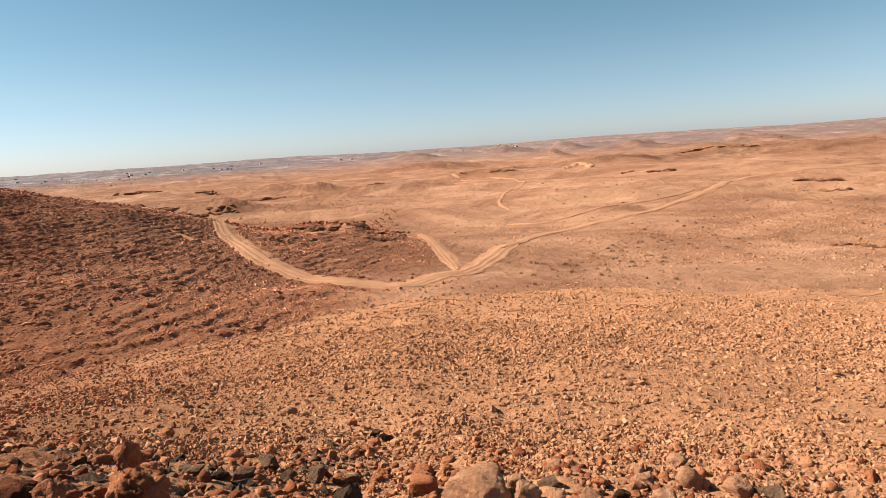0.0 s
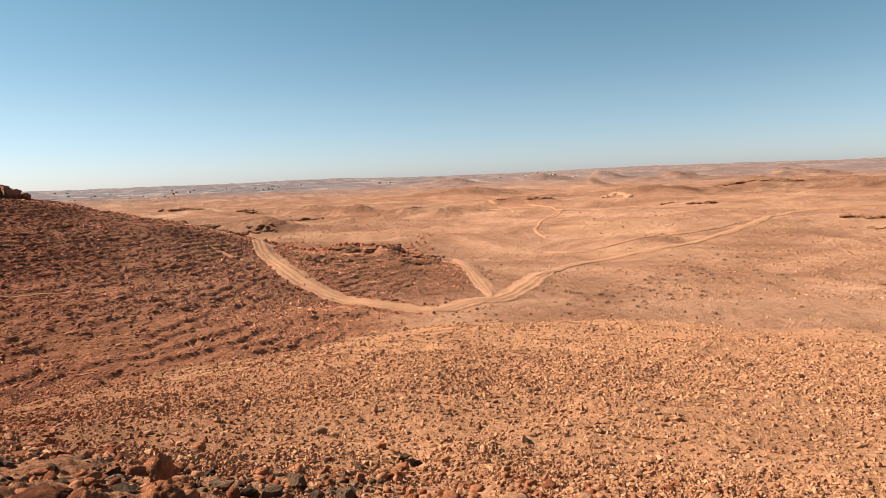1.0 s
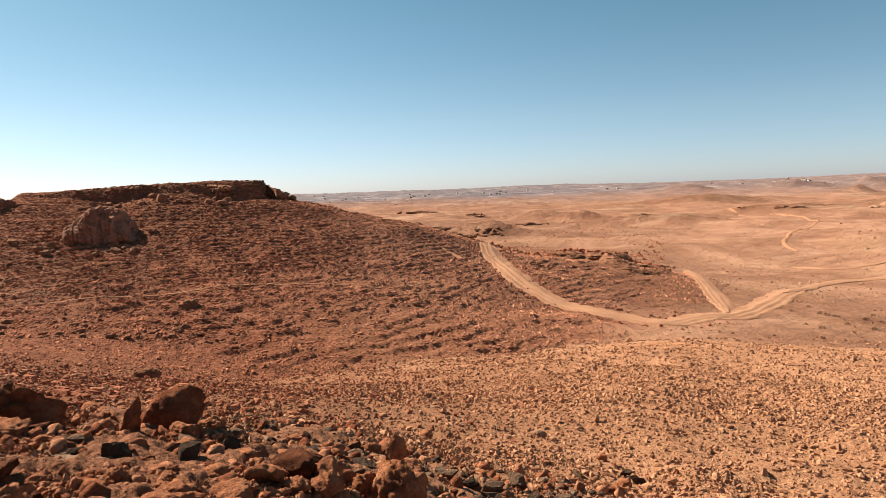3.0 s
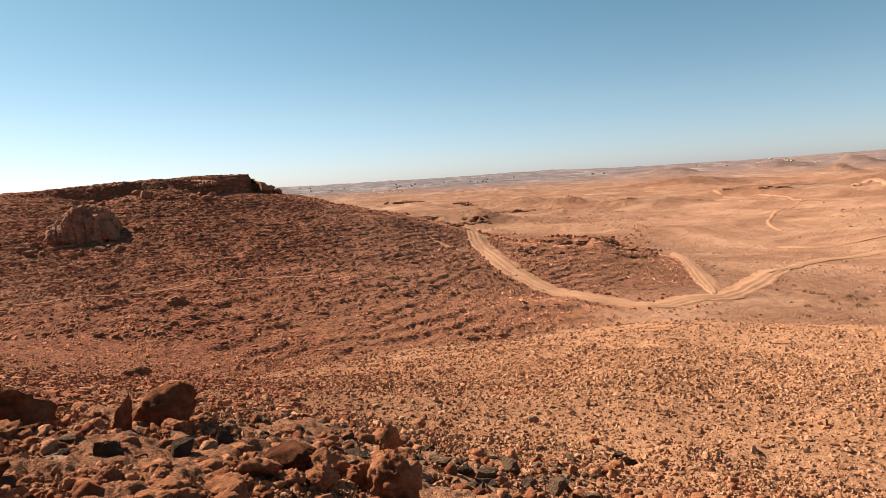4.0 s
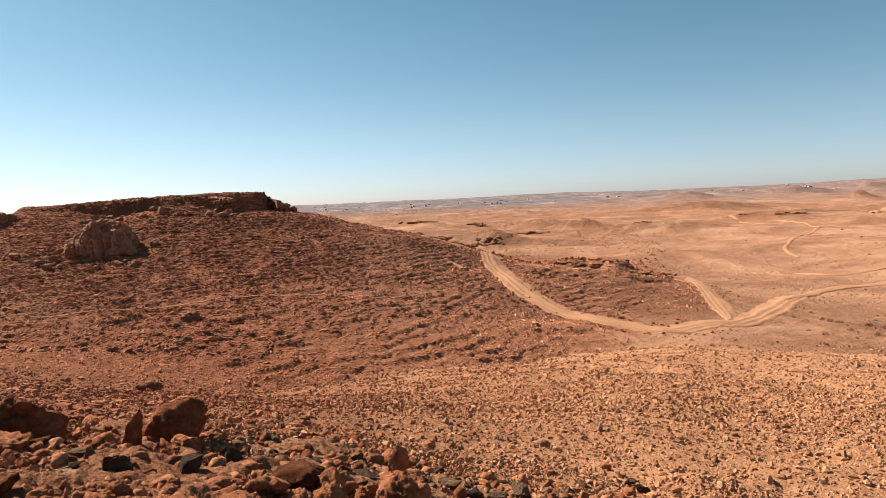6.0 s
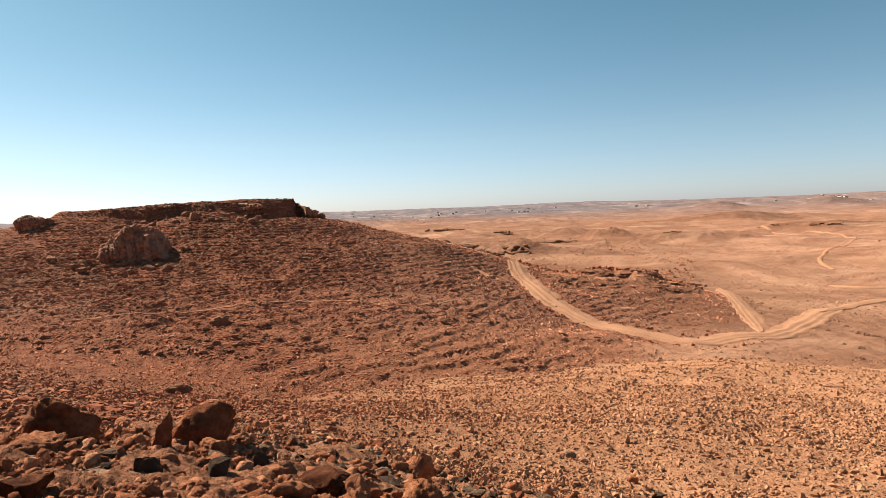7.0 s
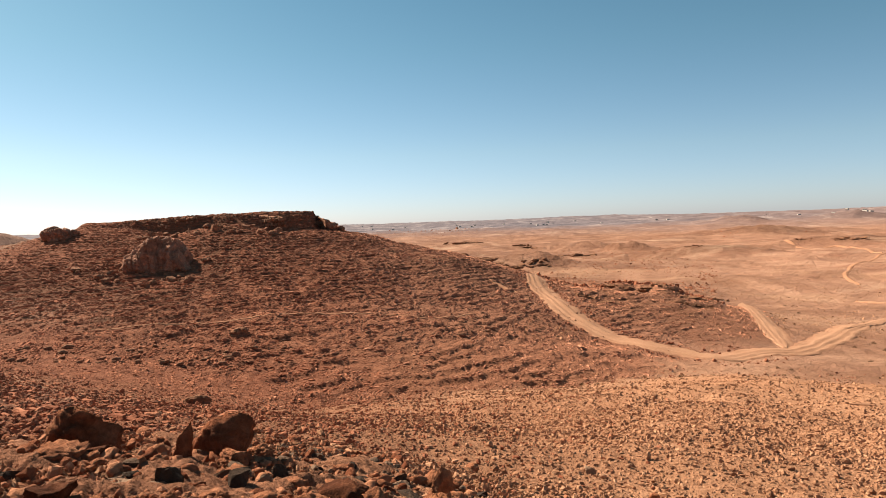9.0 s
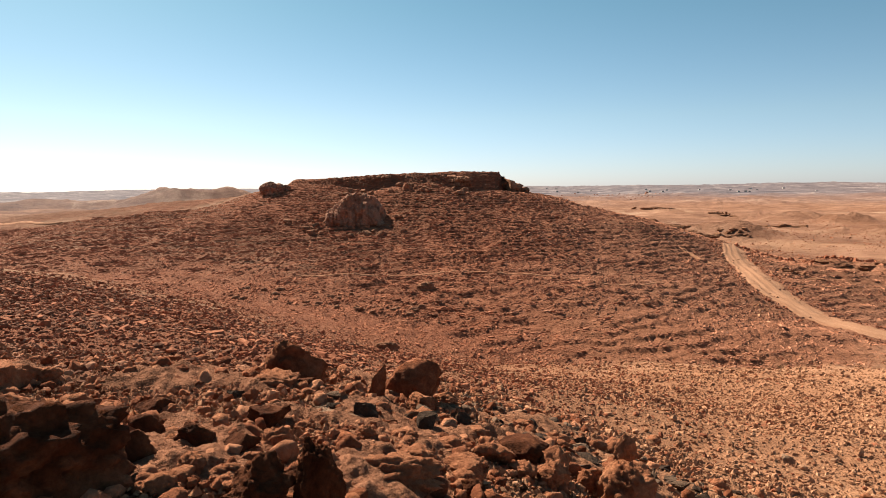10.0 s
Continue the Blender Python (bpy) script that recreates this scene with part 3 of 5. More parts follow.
def scatter(name, label, x, y, size, templates, mat, rng, flat=(0.45, 0.85), category="stones", sink=0.22, along=None, stretch=1.0, smooth=False):
    """Loose stones on the ground, joined into one mesh of many islands."""
    z = height(x, y)
    pick = rng.integers(0, len(templates), len(x))
    vs, fs, base = [], [], 0
    for k, (p, f) in enumerate(templates):
        m = np.where(pick == k)[0]
        if not len(m):
            continue
        a, b = rng.uniform(0, 2 * np.pi, len(m)) if along is None else along[m], rng.normal(size=len(m)) * 0.25 / stretch
        sx, sy = size[m] * 0.5 * stretch * rng.uniform(0.9, 1.35, len(m)), size[m] * 0.5 * rng.uniform(0.65, 1.0, len(m))
        sz = size[m] * 0.5 * rng.uniform(*flat, len(m))
        q = p[None] * np.stack([sx, sy, sz], -1)[:, None]
        cb, sb = np.cos(b)[:, None], np.sin(b)[:, None]
        q = np.stack([q[..., 0] * cb - q[..., 2] * sb, q[..., 1], q[..., 0] * sb + q[..., 2] * cb], -1)
        ca, s_ = np.cos(a)[:, None], np.sin(a)[:, None]
        q = np.stack([q[..., 0] * ca - q[..., 1] * s_, q[..., 0] * s_ + q[..., 1] * ca, q[..., 2]], -1)
        q = q + np.stack([x[m], y[m], z[m] + sz * (1 - 2 * sink)], -1)[:, None]
        vs.append(q.reshape(-1, 3))
        fs.append((f[None] + (np.arange(len(m)) * len(p))[:, None, None] + base).reshape(-1, f.shape[1]))
        base += len(m) * len(p)
    me = raw_mesh(name, np.vstack(vs), np.vstack(fs), smooth)
    me.materials.append(mat)
    return tagged(new(name, me), label, category, kind="stuff")


def polar(az, d):
    return -d * np.sin(np.radians(az)), d * np.cos(np.radians(az))


def spread(rng, n, az0, az1, d0, d1, size):
    """n places in a sector, the denser the smaller the stones are there; size is a function of distance."""
    d = np.linspace(d0, d1, 2000)
    w = d / size(d) ** 2
    cdf = np.cumsum(w)
    d = np.interp(rng.uniform(0, cdf[-1], n), cdf, d)
    return polar(rng.uniform(az0, az1, n), d) + (d,)


RNG = np.random.default_rng(7)
T_LOW, T_HIGH = stone_templates(1, 24, RNG), stone_templates(2, 16, RNG)
SLAB = np.array([(1, 1, -1), (-1, 1, -1), (-1, -1, -1), (1, -1, -1), (0.72, 0.72, 0.9), (-0.72, 0.72, 0.9), (-0.72, -0.72, 0.9), (0.72, -0.72, 0.9)]) * 0.78
SLAB_F = np.array([(4, 5, 6, 7), (0, 1, 5, 4), (1, 2, 6, 5), (2, 3, 7, 6), (3, 0, 4, 7)])
T_TINY = [(SLAB + RNG.normal(size=(8, 3)) * 0.2, SLAB_F) for _ in range(30)]
WEDGE = np.array([(1, 0.8, -0.9), (-1, 0.8, -0.9), (-1, -0.8, -0.9), (1, -0.8, -0.9), (0.5, 0.1, 0.8), (-0.5, -0.1, 0.8)]) * 0.9
WEDGE_F = np.array([(0, 1, 5), (0, 5, 4), (1, 2, 5), (2, 3, 4), (2, 4, 5), (3, 0, 4)])
T_CHIP = [(WEDGE + RNG.normal(size=(6, 3)) * 0.17, WEDGE_F) for _ in range(40)]


def slope_stones():
    for name, count, d0, d1, kinds, s0, s1 in (("slope_stones", 14000, 6.2, 19, T_LOW, 0.034, 0.0012), ("slope_grit", 85000, 6.0, 24, T_CHIP, 0.021, 0.0008), ("lower_slope_stones", 160000, 12, 50, T_CHIP, 0.026, 0.0012)):
        size = lambda d: s0 + s1 * d
        x, y, d = spread(RNG, count, -42, 86, d0, d1, size)
        keep = fbm(x / 4, y / 4, 71, 4) + 0.5 * fbm(x / 0.7, y / 0.7, 72, 2) + RNG.normal(size=len(x)) * 0.35 < 1.15
        az = np.degrees(np.arctan2(-x, y))
        keep &= height(x, y) - EYE - near_slope(d, az) < 0.9 - 1.2 * (d > 58) * RNG.uniform(0, 1, len(x))
        keep &= RNG.uniform(20, 54, len(x)) > d
        x, y, d = x[keep], y[keep], d[keep]
        s = size(d) * np.exp(np.clip(RNG.normal(size=len(x)) * 0.45, -1, 1.0))
        red = np.degrees(np.arctan2(-x, y)) + RNG.normal(size=len(x)) * 12 > 34
        for part_of, mat, tone in ((~red, M_STONE, "sandy"), (red, M_DEBRIS, "dark reddish")):
            scatter(name, "countless small angular " + tone + " stones strewn over the slope", x[part_of], y[part_of], s[part_of], kinds, mat, RNG, (0.5, 0.9), stretch=1.25)
    x, y, d = spread(RNG, 9500, -38, 86, 1.8, 7.5, lambda q: 0.05 + 0.003 * q)
    s = 0.026 * np.exp(np.clip(RNG.normal(size=len(x)) * 0.55, -1, 1.2)) + 0.008
    red = np.degrees(np.arctan2(-x, y)) + RNG.normal(size=len(x)) * 6 > 41
    scatter("shelf_gravel", "coarse pale reddish gravel on the near ground", x[~red], y[~red], s[~red], T_LOW, M_STONE, RNG)
    scatter("shelf_gravel", "coarse dark red gravel and rubble on the rocky shelf", x[red], y[red], s[red], T_LOW, M_CLOD, RNG, (0.6, 1.0))
    x, y = polar(RNG.uniform(86, 322, 1500), 7.5 * np.sqrt(RNG.uniform(0.004, 1, 1500)))
    s = 0.04 * np.exp(np.clip(RNG.normal(size=1500) * 0.5, -1, 1))
    scatter("shelf_gravel", "coarse reddish gravel on the open ground of the viewpoint", x, y, s, T_LOW, M_STONE, RNG)
    x, y = polar(RNG.uniform(-40, 95, 5200), RNG.uniform(1.9, 6.6, 5200))
    s = 0.042 * np.exp(np.clip(RNG.normal(size=5200) * 0.6, -1, 1.2))
    scatter("shelf_rubble", "broken red rock rubble along the rocky shelf", x, y, s, T_HIGH, M_CLOD, RNG, (0.7, 1.1), sink=0.34, smooth=True)
    x, y, d = spread(RNG, 42000, -38, 88, 1.8, 7.5, lambda q: 0.02 + 0.004 * q)
    s = (0.010 + 0.0028 * d) * np.exp(np.clip(RNG.normal(size=len(x)) * 0.45, -1, 1))
    scatter("shelf_crumbs", "loose orange crumbs and chips of rock on the shelf", x, y, s, T_CHIP, M_STONE, RNG, (0.5, 0.9))
    x, y, d = spread(RNG, 30000, 50, 92, 4.5, 26, lambda q: 0.05 + 0.003 * q)
    k = (RNG.uniform(50, 66, len(x)) < np.degrees(np.arctan2(-x, y))) & (fbm(x / 2, y / 2, 73, 3) < 0.35)
    s = (0.022 + 0.0017 * d) * np.exp(np.clip(RNG.normal(size=len(x)) * 0.5, -1, 1.2))
    scatter("brown_stones", "dark brown flat stones strewn over the stony slope", x[k], y[k], s[k], T_LOW, M_BROWN, RNG, (0.4, 0.7), stretch=1.3)
    x, y = polar(RNG.uniform(12, 46, 260) + RNG.normal(size=260) * 3, RNG.uniform(4.2, 6.2, 260))
    s = 0.06 * np.exp(RNG.normal(size=260) * 0.45)
    scatter("dark_rubble", "dark grey flint fragments in a band of rubble", x, y, s, T_HIGH, M_FLINT, RNG)


def hill_debris():
    n = 1150000
    x, y = RNG.uniform(-125, 15, n), RNG.uniform(0, 135, n)
    both = layers(x, y)
    r = is_rocky(x, y, both)
    h = height(x, y, both) - EYE
    band = np.sin(2 * np.pi * (h / 0.31 + 0.7 * fbm(x / 12, y / 12, 35, 3) + 0.3 * fbm(x / 3.4, y / 3.4, 37, 3))) + 0.6 * fbm(x / 4, y / 4, 79, 3)
    keep = (r * (0.52 + 0.48 * (band > 0.2)) > RNG.uniform(0.3, 1.4, n)) & (np.hypot(x, y) < 103) & (np.hypot(x, y) > 9)
    x, y = x[keep][:170000], y[keep][:170000]
    gx, gy = height(x + 0.8, y) - height(x - 0.8, y), height(x, y + 0.8) - height(x, y - 0.8)
    gx, gy = gx + 1e-6, gy
    s = 0.09 * np.clip(np.hypot(x, y) / 50, 0.65, 1.4) * np.exp(np.clip(RNG.normal(size=len(x)) * 0.45, -1, 1.2))
    turn = np.arctan2(gy, gx) + np.pi / 2 + RNG.normal(size=len(x)) * 0.25
    red = np.degrees(np.arctan2(-x, y)) + RNG.normal(size=len(x)) * 5 > 37
    far = np.hypot(x, y) > 50
    for k, mat, tone, kinds in ((red & ~far, M_DEBRIS, "dark red", T_TINY), (red & far, M_DEBRIS, "dark red", T_CHIP), (~red & ~far, M_SCREE, "dusty reddish brown", T_TINY), (~red & far, M_SCREE, "dusty reddish brown", T_CHIP)):
        scatter("hill_debris", tone + " rock debris covering the mesa hillside", x[k], y[k], s[k], kinds, mat, RNG, (0.32, 0.6), along=turn[k], stretch=2.1)
    n = 14000
    x, y, d = spread(RNG, n, -40, 22, 58, 190, lambda q: 0.1 + 0.004 * q)
    k = fbm(x / 14, y / 14, 77, 3) > 0.05
    scatter("valley_stones", "scattered stones on the sandy valley floor", x[k], y[k], 0.16 * np.exp(RNG.normal(size=k.sum()) * 0.4), T_CHIP, M_STONE, RNG)
    x, y, d = spread(RNG, 26000, -42, -6, 80, 260, lambda q: 0.1 + 0.003 * q)
    az = np.degrees(np.arctan2(-x, y))
    k = fbm(x / 22, y / 9, 78, 4) + RNG.normal(size=len(x)) * 0.15 > 0.18 + 0.35 * np.clip((az + 22) / 14, -0.5, 1)
    scatter("slope_rubble", "dark broken stones in bands on the far slope", x[k], y[k], 0.15 * np.exp(RNG.normal(size=k.sum()) * 0.45), T_CHIP, M_STONE, RNG)
    x, y, d = spread(RNG, 12000, -40, -14, 86, 180, lambda q: 0.1 + 0.003 * q)
    k = fbm(x / 9, y / 9, 75, 4) + RNG.normal(size=len(x)) * 0.2 > 0.05 + 0.6 * sigm((np.degrees(np.arctan2(-x, y)) + 24) / 2.5)
    scatter("slope_rubble", "brown rubble strewn over the rocky far slope", x[k], y[k], 0.14 * np.exp(np.clip(RNG.normal(size=k.sum()) * 0.45, -1, 0.9)), T_CHIP, M_STONE, RNG)
    x, y, d = spread(RNG, 20000, 6, 37, 95, 300, lambda q: 0.1 + 0.003 * q)
    k = fbm(x / 16, y / 16, 76, 4) + RNG.normal(size=len(x)) * 0.2 > 0.0
    k &= is_rocky(x, y) < 0.5
    scatter("plain_rubble", "brown broken stones in patches behind the knoll", x[k], y[k], 0.2 * np.exp(RNG.normal(size=k.sum()) * 0.45), T_CHIP, M_DEBRIS, RNG)
    n = 30000
    d = np.exp(RNG.uniform(math.log(190), math.log(1500), n))
    x, y = polar(RNG.uniform(-42, 38, n), d)
    k = fbm(x / (0.16 * d + 20), y / (0.16 * d + 20), 82, 4) + RNG.normal(size=n) * 0.08 > 0.46
    scatter("far_outcrops", "low dark rock outcrops dotted over the far plain", x[k], y[k], 0.0009 * d[k] * np.exp(RNG.normal(size=k.sum()) * 0.5), T_CHIP, M_DEBRIS, RNG, (0.3, 0.7))


def line_stones(name, label, points, count, spread_by, size, mat):
    """Stones strewn along a line."""
    c = resample(points, 0.25)
    c = c[RNG.integers(0, len(c), count)] + RNG.normal(size=(count, 2)) * spread_by
    scatter(name, label, c[:, 0], c[:, 1], size * np.exp(np.clip(RNG.normal(size=count) * 0.5, -1, 1.2)), T_TINY, mat, RNG, (0.5, 0.9))


slope_stones()
hill_debris()
verge = resample(ROAD[:10], 1.0)
side = np.gradient(verge, axis=0)
side = np.stack([side[:, 1], -side[:, 0]], -1) / np.hypot(side[:, 0], side[:, 1])[:, None]
for off in (-2.3, 2.3):
    line_stones("verge_stones", "broken stones pushed to the edge of the dirt track", verge + side * off, 260, 0.4, 0.13, M_DEBRIS)
line_stones("gully_stones", "broken stones along the dry gully at the foot of the hill", GULLY, 700, 1.6, 0.085, M_SCREE)
line_stones("crest_stones", "larger stones along the crest of the knoll", [(-33, 90), (-28, 94), (-22, 96), (-16, 96.5), (-11, 95)], 420, 1.1, 0.26, M_DEBRIS)


# ---- rocks ----
ICO = {k: ico(k) for k in (2, 3, 4, 5)}


def rock(name, x, y, size, yaw, seed, mat, label, shape="block", sub=3, tilt=0.0, lift=0.0, category="rock", group=""):
    """One rock of the given width, depth and height, resting in the ground; width lies across the line from the viewpoint."""
    rng = np.random.default_rng(seed)
    v, f = ICO[sub]
    p = v.copy()
    low = p[:, 2] < 0
    if shape != "hump":
        p[low, :2] /= np.sqrt(np.clip(1 - p[low, 2:3] ** 2, 0.25, 1))
    cuts, lim = {"block": (8, (0.42, 0.75)), "mass": (7, (0.5, 0.8)), "round": (9, (0.55, 0.85)), "flat": (10, (0.45, 0.75)), "slab": (9, (0.4, 0.7)),
                 "spike": (6, (0.55, 0.8)), "crag": (9, (0.45, 0.8)), "hump": (4, (0.62, 0.88)), "flint": (15, (0.25, 0.62)), "cong": (5, (0.6, 0.85)), "strata": (9, (0.4, 0.8))}[shape]
    for _ in range(cuts):
        n = rng.normal(size=3)
        n /= np.linalg.norm(n)
        p = p - n[None] * np.clip(p @ n - rng.uniform(*lim), 0, None)[:, None]
    amp = {"cong": 0.25, "strata": 0.22, "mass": 0.24, "crag": 0.26, "hump": 0.30, "block": 0.19, "spike": 0.24}.get(shape, 0.13)
    o = Vector(rng.uniform(-50, 50, 3))
    big = np.array([noise.fractal(Vector(q) * 1.5 + o, 0.9, 2.1, 3) for q in p])
    fine = np.array([noise.fractal(Vector(q) * (6.0 if shape != "cong" else 4.5) + o, 0.55, 2.1, 5) for q in p])
    lump = np.array([noise.turbulence(Vector(q) * 2.6 + o, 3, True) for q in p]) - 0.5
    big = big + {"cong": 0.9, "mass": 0.7, "block": 0.7, "spike": 0.7, "crag": 0.6, "hump": 0.9, "round": 0.4}.get(shape, 0.0) * lump
    p = p * (1 + amp * big + {"cong": 0.21, "mass": 0.12, "block": 0.10, "spike": 0.1, "crag": 0.14, "hump": 0.09, "round": 0.11, "flint": 0.13, "flat": 0.05}.get(shape, 0.09) * fine)[:, None]
    if shape == "strata":
        p[:, :2] *= (1 + 0.10 * np.sin(p[:, 2:3] * 9 + big[:, None] * 2))
    if shape == "spike":
        p[:, :2] *= np.clip(1.25 - 1.05 * (p[:, 2:3] + 1) / 2, 0.1, 2)
        p[:, 0] += 0.2 * p[:, 2]
    lo, hi = p.min(0), p.max(0)
    p = (p - (lo + hi) / 2) / (hi - lo)
    w, dep, h = size
    h = h * 1.3
    p = p * np.array([w, dep, h]) + np.array([0, 0, h * 0.5])
    if tilt:
        t = math.radians(tilt)
        p = np.stack([p[:, 0] * math.cos(t) + p[:, 2] * math.sin(t), p[:, 1], p[:, 2] * math.cos(t) - p[:, 0] * math.sin(t)], -1)
    me = raw_mesh(name, p, f, shape not in ("flint", "flat"))
    me.materials.append(mat)
    ob = new(name, me)
    ob.matrix_world = pose(x, y, float(height(np.array([x]), np.array([y]))[0]) - 0.27 * size[2] + lift, 0, 0, yaw)
    return tagged(ob, label, category, group)


rock("boulder", -3.83, 3.40, (0.46, 0.36, 0.34), 49, 11, M_BOULDER, "large weathered red sandstone boulder with a shaded face", "round", 4, tilt=12)
rock("rock_slab", -3.83, 3.07, (0.14, 0.08, 0.27), 51, 12, M_BOULDER, "thin upright red sandstone sliver leaning on a boulder", "spike", 4, tilt=10)
rock("rock", -4.19, 2.61, (0.50, 0.36, 0.31), 58, 13, M_BOULDER, "rough lumpy reddish conglomerate rock among rubble", "cong", 4)
rock("rock", -3.87, 2.27, (0.33, 0.23, 0.12), 60, 14, M_ROCK, "rough lumpy reddish conglomerate rock among rubble", "cong", 4)
rock("rock", -3.51, 3.24, (0.24, 0.22, 0.11), 47, 15, M_ROCK, "rough lumpy reddish conglomerate rock among rubble", "cong", 4)
rock("rock", -3.75, 3.74, (0.24, 0.22, 0.10), 45, 16, M_ROCK, "rough lumpy reddish conglomerate rock among rubble", "cong", 4)
rock("rock", -3.60, 3.89, (0.11, 0.08, 0.07), 43, 17, M_ROCK, "small angular reddish brown rock on sandy ground", "block", 3)
rock("rock", -3.03, 2.36, (0.15, 0.12, 0.11), 52, 18, M_BLACK, "dark blackish angular flint rock among rubble", "flint", 3)
rock("rock", -2.94, 2.75, (0.18, 0.14, 0.12), 47, 19, M_BLACK, "dark blackish angular flint rock among rubble", "flint", 3)
rock("rock", -3.11, 2.80, (0.14, 0.11, 0.08), 48, 20, M_GREY, "grey angular weathered stone among orange gravel", "flint", 3)
rock("rock", -3.10, 3.25, (0.15, 0.12, 0.09), 44, 21, M_BLACK, "dark blackish angular flint rock among rubble", "flint", 3)
rock("rock", -2.94, 2.96, (0.11, 0.05, 0.09), 45, 22, M_PALE, "pale pinkish broken stone lying on sand", "flint", 3, tilt=20)
rock("rock", -3.29, 2.22, (0.10, 0.08, 0.02), 56, 23, M_PALE, "pale pinkish broken stone lying on sand", "flint", 3)
rock("rock", -3.26, 2.29, (0.09, 0.07, 0.04), 55, 24, M_BLACK, "dark blackish angular flint rock among rubble", "flint", 3)
rock("rock", -3.69, 3.05, (0.12, 0.10, 0.05), 50, 25, M_GREY, "grey angular weathered stone among orange gravel", "flint", 3)
rock("rock_slab", -3.20, 2.14, (0.23, 0.20, 0.01), 56, 26, M_PALE, "flat slab of stone lying on the ground", "flat", 3)
rock("rock", -3.09, 2.27, (0.13, 0.11, 0.03), 54, 27, M_PALE, "pale pinkish broken stone lying on sand", "flint", 3)
rock("rock", -3.46, 2.42, (0.12, 0.09, 0.04), 55, 28, M_GREY, "grey angular weathered stone among orange gravel", "flint", 3)
rock("rock_spire", -1.89, 3.37, (0.15, 0.11, 0.13), 29, 29, M_ROCK, "pointed reddish rock standing on a larger block", "spike", 4, tilt=4, lift=0.37)
rock("rock", -1.92, 3.43, (0.37, 0.30, 0.32), 29, 30, M_ROCK, "rough lumpy reddish conglomerate rock among rubble", "cong", 4)
rock("rock", -2.41, 2.80, (0.26, 0.21, 0.13), 41, 31, M_ROCK, "angular red sandstone block with a dark shaded face", "block", 4)
rock("rock", -2.19, 2.30, (0.20, 0.16, 0.09), 44, 32, M_ROCK, "angular red sandstone block with a dark shaded face", "block", 4)
rock("rock", -2.47, 3.16, (0.18, 0.14, 0.09), 38, 33, M_GREY, "grey angular weathered stone among orange gravel", "flint", 3)
rock("rock", -2.24, 3.15, (0.19, 0.16, 0.17), 35, 34, M_ROCK, "angular red sandstone block with a dark shaded face", "block", 4)
rock("rock", -2.73, 4.17, (0.17, 0.14, 0.05), 33, 35, M_PALE, "pale pinkish broken stone lying on sand", "flint", 3)
rock("rock_slab", -2.55, 3.94, (0.25, 0.22, 0.04), 33, 36, M_BLACK, "flat slab of stone lying on the ground", "flat", 3)
rock("rock", -2.83, 4.28, (0.18, 0.14, 0.08), 33, 37, M_BLACK, "dark blackish angular flint rock among rubble", "flint", 3)
rock("rock_slab", -2.91, 3.82, (0.23, 0.18, 0.04), 37, 38, M_BLACK, "flat slab of stone lying on the ground", "flat", 3)
rock("rock", -2.19, 4.76, (0.18, 0.14, 0.09), 25, 39, M_GREY, "grey angular weathered stone among orange gravel", "flint", 3)
rock("rock", -2.02, 4.75, (0.19, 0.15, 0.10), 23, 40, M_BLACK, "dark blackish angular flint rock among rubble", "flint", 3)
rock("rock_slab", -1.85, 4.72, (0.16, 0.06, 0.15), 21, 41, M_GREY, "grey stone slab tilted on edge among dark stones", "slab", 3, tilt=25)
rock("rock", -1.70, 5.06, (0.18, 0.14, 0.14), 19, 42, M_GREY, "grey angular weathered stone among orange gravel", "flint", 3)
rock("rock", -1.49, 4.85, (0.14, 0.11, 0.09), 17, 43, M_GREY, "grey angular weathered stone among orange gravel", "flint", 3)
rock("rock", -1.32, 5.15, (0.17, 0.14, 0.09), 14, 44, M_GREY, "grey angular weathered stone among orange gravel", "flint", 3)
rock("rock", -1.14, 7.11, (0.16, 0.13, 0.08), 9, 45, M_BLACK, "dark blackish angular flint rock among rubble", "flint", 3)
rock("rock", -1.10, 6.70, (0.15, 0.12, 0.10), 9, 46, M_ROCK, "small angular reddish brown rock on sandy ground", "block", 3)
rock("rock", -0.99, 6.95, (0.14, 0.12, 0.08), 8, 47, M_BLACK, "dark blackish angular flint rock among rubble", "flint", 3)
rock("rock", -2.50, 8.47, (0.16, 0.13, 0.10), 16, 48, M_PALE, "pale tan stone standing out on the gravel slope", "block", 3)
rock("rock", -1.50, 7.60, (0.12, 0.09, 0.09), 11, 49, M_ROCK, "small angular reddish brown rock on sandy ground", "block", 3)
rock("rock", -1.55, 6.67, (0.18, 0.14, 0.08), 13, 50, M_GREY, "grey angular weathered stone among orange gravel", "flint", 3)
rock("boulder", 0.01, 4.38, (0.52, 0.42, 0.26), -0, 51, M_TAN, "rounded tan sandstone boulder half sunk in gravel", "round", 4)
rock("boulder", 0.37, 4.27, (0.20, 0.18, 0.15), -5, 52, M_TAN, "rounded tan sandstone boulder half sunk in gravel", "round", 4)
rock("rock", 0.53, 4.47, (0.16, 0.13, 0.10), -7, 53, M_GREY, "grey angular weathered stone among orange gravel", "flint", 3)
rock("rock", -0.91, 4.35, (0.24, 0.19, 0.16), 12, 54, M_BLACK, "dark blackish angular flint rock among rubble", "flint", 3)
rock("rock", -1.28, 4.90, (0.18, 0.15, 0.14), 15, 55, M_GREY, "grey angular weathered stone among orange gravel", "flint", 3)
rock("rock", -1.01, 5.00, (0.16, 0.13, 0.09), 11, 56, M_GREY, "grey angular weathered stone among orange gravel", "flint", 3)
